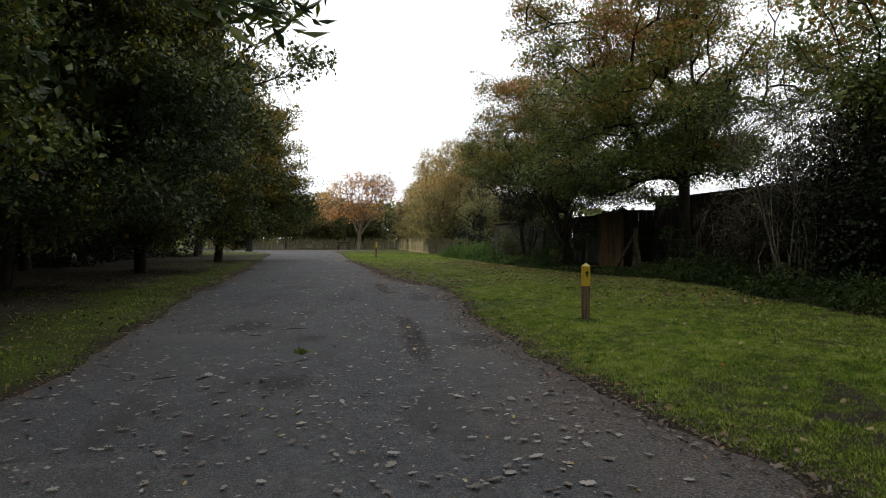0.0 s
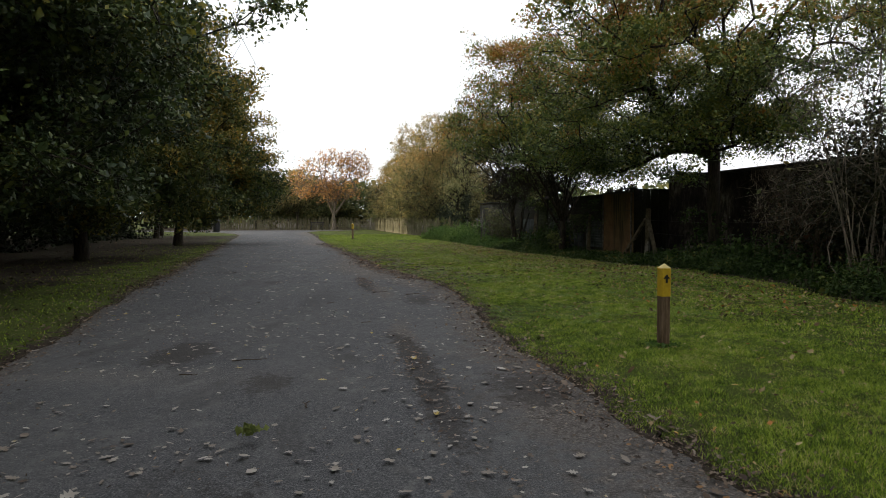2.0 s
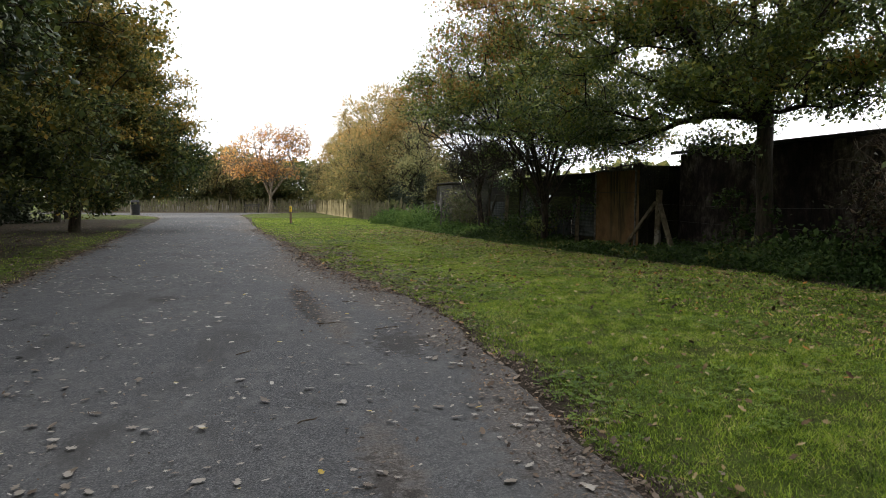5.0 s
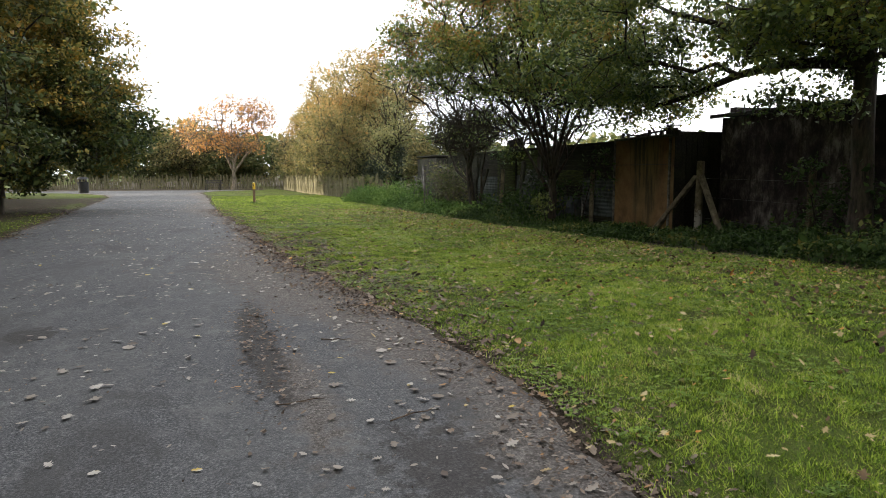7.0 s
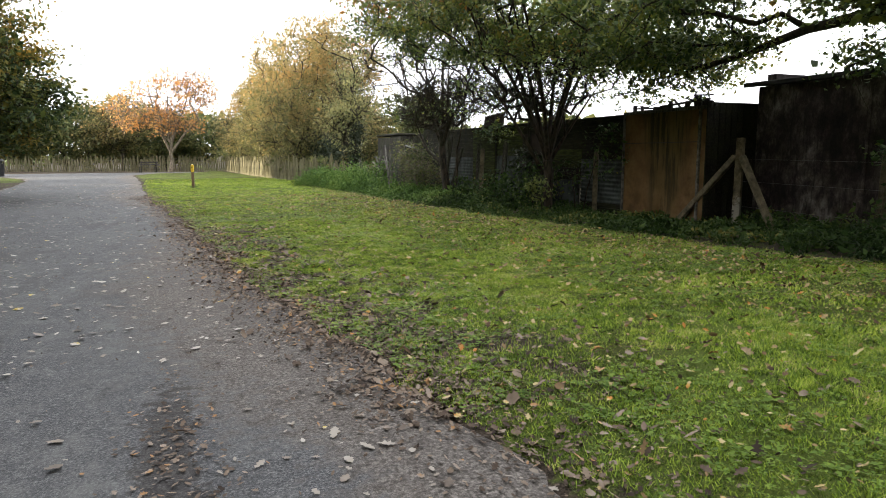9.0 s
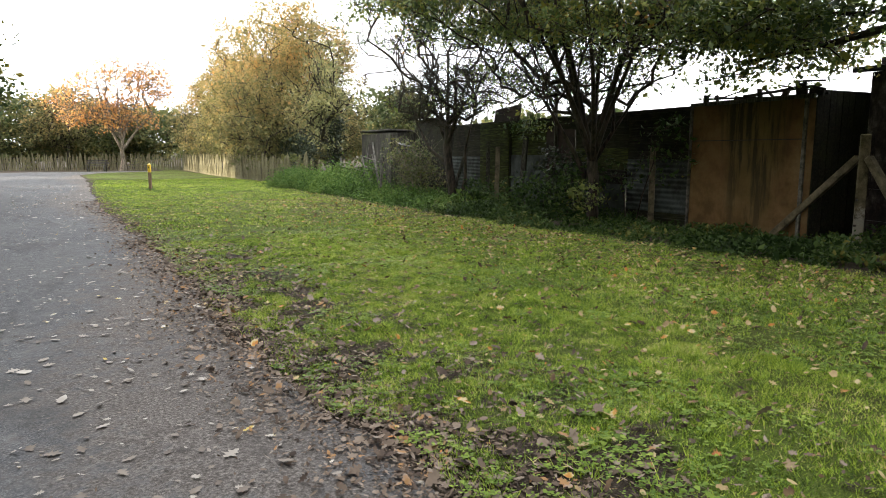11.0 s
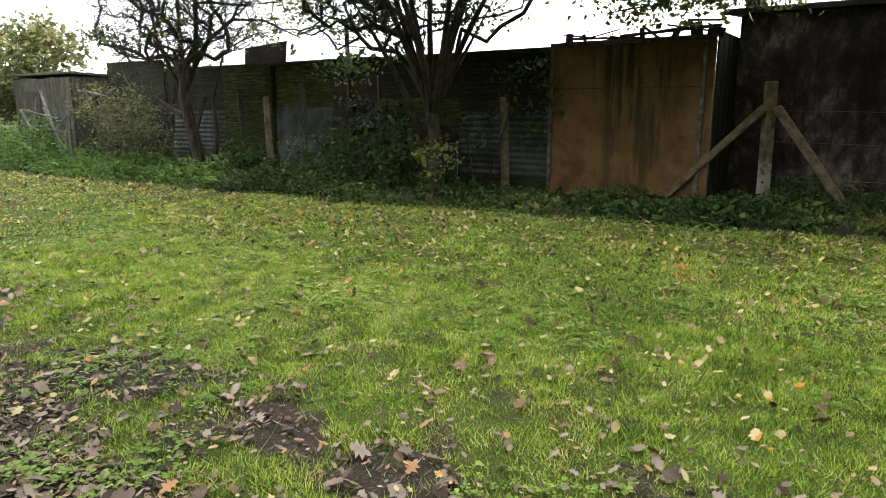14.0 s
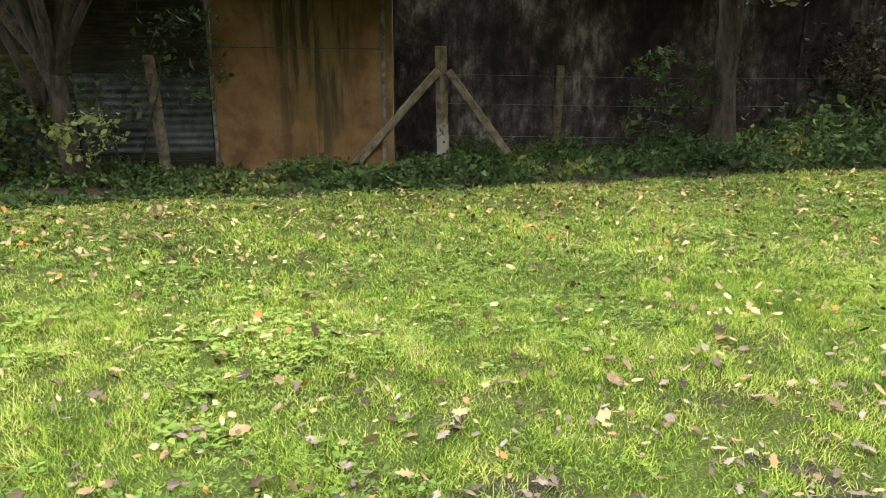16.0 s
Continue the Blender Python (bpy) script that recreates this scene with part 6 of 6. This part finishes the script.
def at_plants(rng, n):
    y = rng.uniform(12.0, 38.0, n)
    x = plant_edge(y) - 0.3 - np.abs(rng.normal(size=n)) * 2.1
    return x, y, lumpy(x, y) + 0.026


def on_lawn(rng, n):
    y = rng.uniform(4, 42, n)
    x = right_edge(y) + (plant_edge(y) - right_edge(y)) * rng.random(n)
    ok = (rng.random(n) < 0.35 + 0.5 * np.exp(-((y - 25) / 7) ** 2) + 0.4 * (x > 6.5))
    x, y = x[ok], y[ok]
    return x, y, lumpy(x, y) + 0.026


def in_ruts(rng, n):
    y = np.where(rng.random(n) < 0.6, rng.normal(17.6, 1.0, n), rng.normal(10.2, 1.3, n))
    x = 1.2 + rng.normal(size=n) * 0.13
    return x, y, road_top(x, y)


def under_trees(rng, n):
    y = rng.uniform(4, 45, n)
    x = left_edge(y) - 0.1 - 6 * rng.random(n) ** 1.4
    return x, y, lumpy(x, y) + 0.01


tagged(put_mesh("fallen_leaves", join_meshes(scatter(5200, 101, 0.052, on_road, (2, 5, 5, 1), 0.12), scatter(5200, 109, 0.028, on_road, (3, 4), 0.18)), M_PALELEAF), "pale dry leaves strewn over the asphalt", "leaves", kind="stuff")
tagged(put_mesh("fallen_leaves", scatter(5500, 108, 0.015, on_road, (3,), 0.4), M_LITTER), "small brown crumbs of leaf on the asphalt", "leaves", kind="stuff")
tagged(put_mesh("fallen_leaves", join_meshes(scatter(42000, 102, 0.024, on_verge, (3, 4, 4), 0.3), scatter(3000, 112, 0.045, on_verge, (2, 5, 1), 0.3)), M_LITTER), "brown leaf litter along the verge", "leaves", kind="stuff")
tagged(put_mesh("fallen_leaves", join_meshes(scatter(12000, 103, 0.026, on_lawn, (4, 3), 0.4), scatter(6000, 110, 0.040, on_lawn, (2, 5, 5), 0.3)), M_FALLEN), "brown and orange leaves strewn over the lawn", "leaves", kind="stuff")
tagged(put_mesh("fallen_leaves", scatter(1100, 107, 0.026, in_ruts, (3, 4, 5), 0.2), M_LITTER), "damp brown leaves caught in the wheel rut", "leaves", kind="stuff")
tagged(put_mesh("fallen_leaves", join_meshes(scatter(13000, 105, 0.028, in_litter, (3, 4), 0.35), scatter(3600, 111, 0.046, in_litter, (2, 5, 1), 0.3)), M_LITTER), "brown leaf litter among grass tufts", "leaves", kind="stuff")
tagged(put_mesh("fallen_leaves", scatter(7800, 106, 0.037, at_plants, (3, 4, 2, 5), 0.45), M_FALLEN), "tan leaves gathered before the undergrowth", "leaves", kind="stuff")
tagged(put_mesh("fallen_leaves", scatter(5200, 104, 0.05, under_trees, (3, 4), 0.3), M_LITTER), "brown leaves under the trees", "leaves", kind="stuff")


def twig(x, y, length, turn, seed):
    """A broken twig lying on the ground: a bent stem with a side shoot."""
    rr = random.Random(seed)
    z = float(np.maximum(lumpy(x, y), road_top(x, y) if left_edge(y) < x < right_edge(y) else -1))
    pts = [np.array((length * (i / 5 - 0.5), rr.gauss(0, 0.012), 0.004 + rr.uniform(0, 0.006))) for i in range(6)]
    p, q = pts[:-1] + [pts[2]], pts[1:] + [pts[2] + (0.06, rr.choice((-0.04, 0.04)), 0.004)]
    v, f = tubes(np.array(p), np.array(q), np.array([0.005, 0.0048, 0.0044, 0.004, 0.0034, 0.003]), np.array([0.0048, 0.0044, 0.004, 0.0034, 0.002, 0.0015]), 5)
    me = raw_mesh("twig", v, f, True)
    me.materials.append(M_BROWNTWIG)
    ob = new("twig", me)
    ob.matrix_basis = pose(x, y, z, 0, 0, turn)
    return tagged(ob, "broken brown twig lying on the ground", "twig", "fallen twigs")


for k, (x, y, length, turn) in enumerate(((-0.4, 11.2, 0.34, 5), (-0.9, 10.7, 0.16, -20), (1.35, 16.0, 0.28, 12), (0.5, 15.0, 0.2, 60), (1.75, 17.3, 0.22, -15), (1.9, 15.6, 0.3, 25), (0.2, 9.4, 0.18, 80), (-1.4, 8.0, 0.22, 30), (1.2, 18.4, 0.2, -40), (2.2, 19.5, 0.3, 70), (2.6, 22.6, 0.26, 10), (3.4, 25.2, 0.22, 140), (2.9, 12.6, 0.2, 100), (0.9, 13.1, 0.15, 20))):
    twig(x, y, length, turn, 300 + k)


def single_leaves():
    """Larger leaves near the lane's end, each a piece of its own on the lawn."""
    rr = random.Random(7)
    rng = np.random.default_rng(8)
    meshes = []
    for k in range(8):
        v, f = leaf_shape((5, 2, 1, 5)[k % 4], rr)
        me = raw_mesh("leaf", v * [0.08, 0.08, 0.2], f)
        me.materials.append(M_BIGLEAF)
        meshes.append(me)
    x, y = rng.uniform(1.9, 7.5, 1200), rng.uniform(15.0, 29.0, 1200)
    ok = in_lawn(x, y)
    for X, Y in list(zip(x[ok], y[ok]))[:290]:
        ob = new("leaf", meshes[rr.randrange(8)])
        ob.parent = ground
        s = rr.uniform(0.45, 1.15)
        ob.matrix_basis = pose(X, Y, float(lumpy(X, Y)) + 0.016, rr.gauss(0, 20), rr.gauss(0, 20), rr.uniform(0, 360)) @ Matrix.Diagonal((s, s, s, 1))


def big_leaf_mat():
    q = Mat("large_fallen_leaf", 0.6, 0.0, 0.3)
    c = q.ramp(q.piece(), [(0.0, (0.05, 0.028, 0.017)), (0.35, (0.12, 0.072, 0.038)), (0.6, (0.21, 0.14, 0.075)), (0.85, (0.34, 0.26, 0.16)), (0.95, (0.42, 0.20, 0.05)), (1.0, (0.40, 0.14, 0.04))])
    q.color(q.mix(q.grey(q.noise(60.0, 4.0), 0.35, 0.75, 0.0, 0.5), c, (0.12, 0.075, 0.045)))
    return q.m


M_BIGLEAF = big_leaf_mat()
single_leaves()
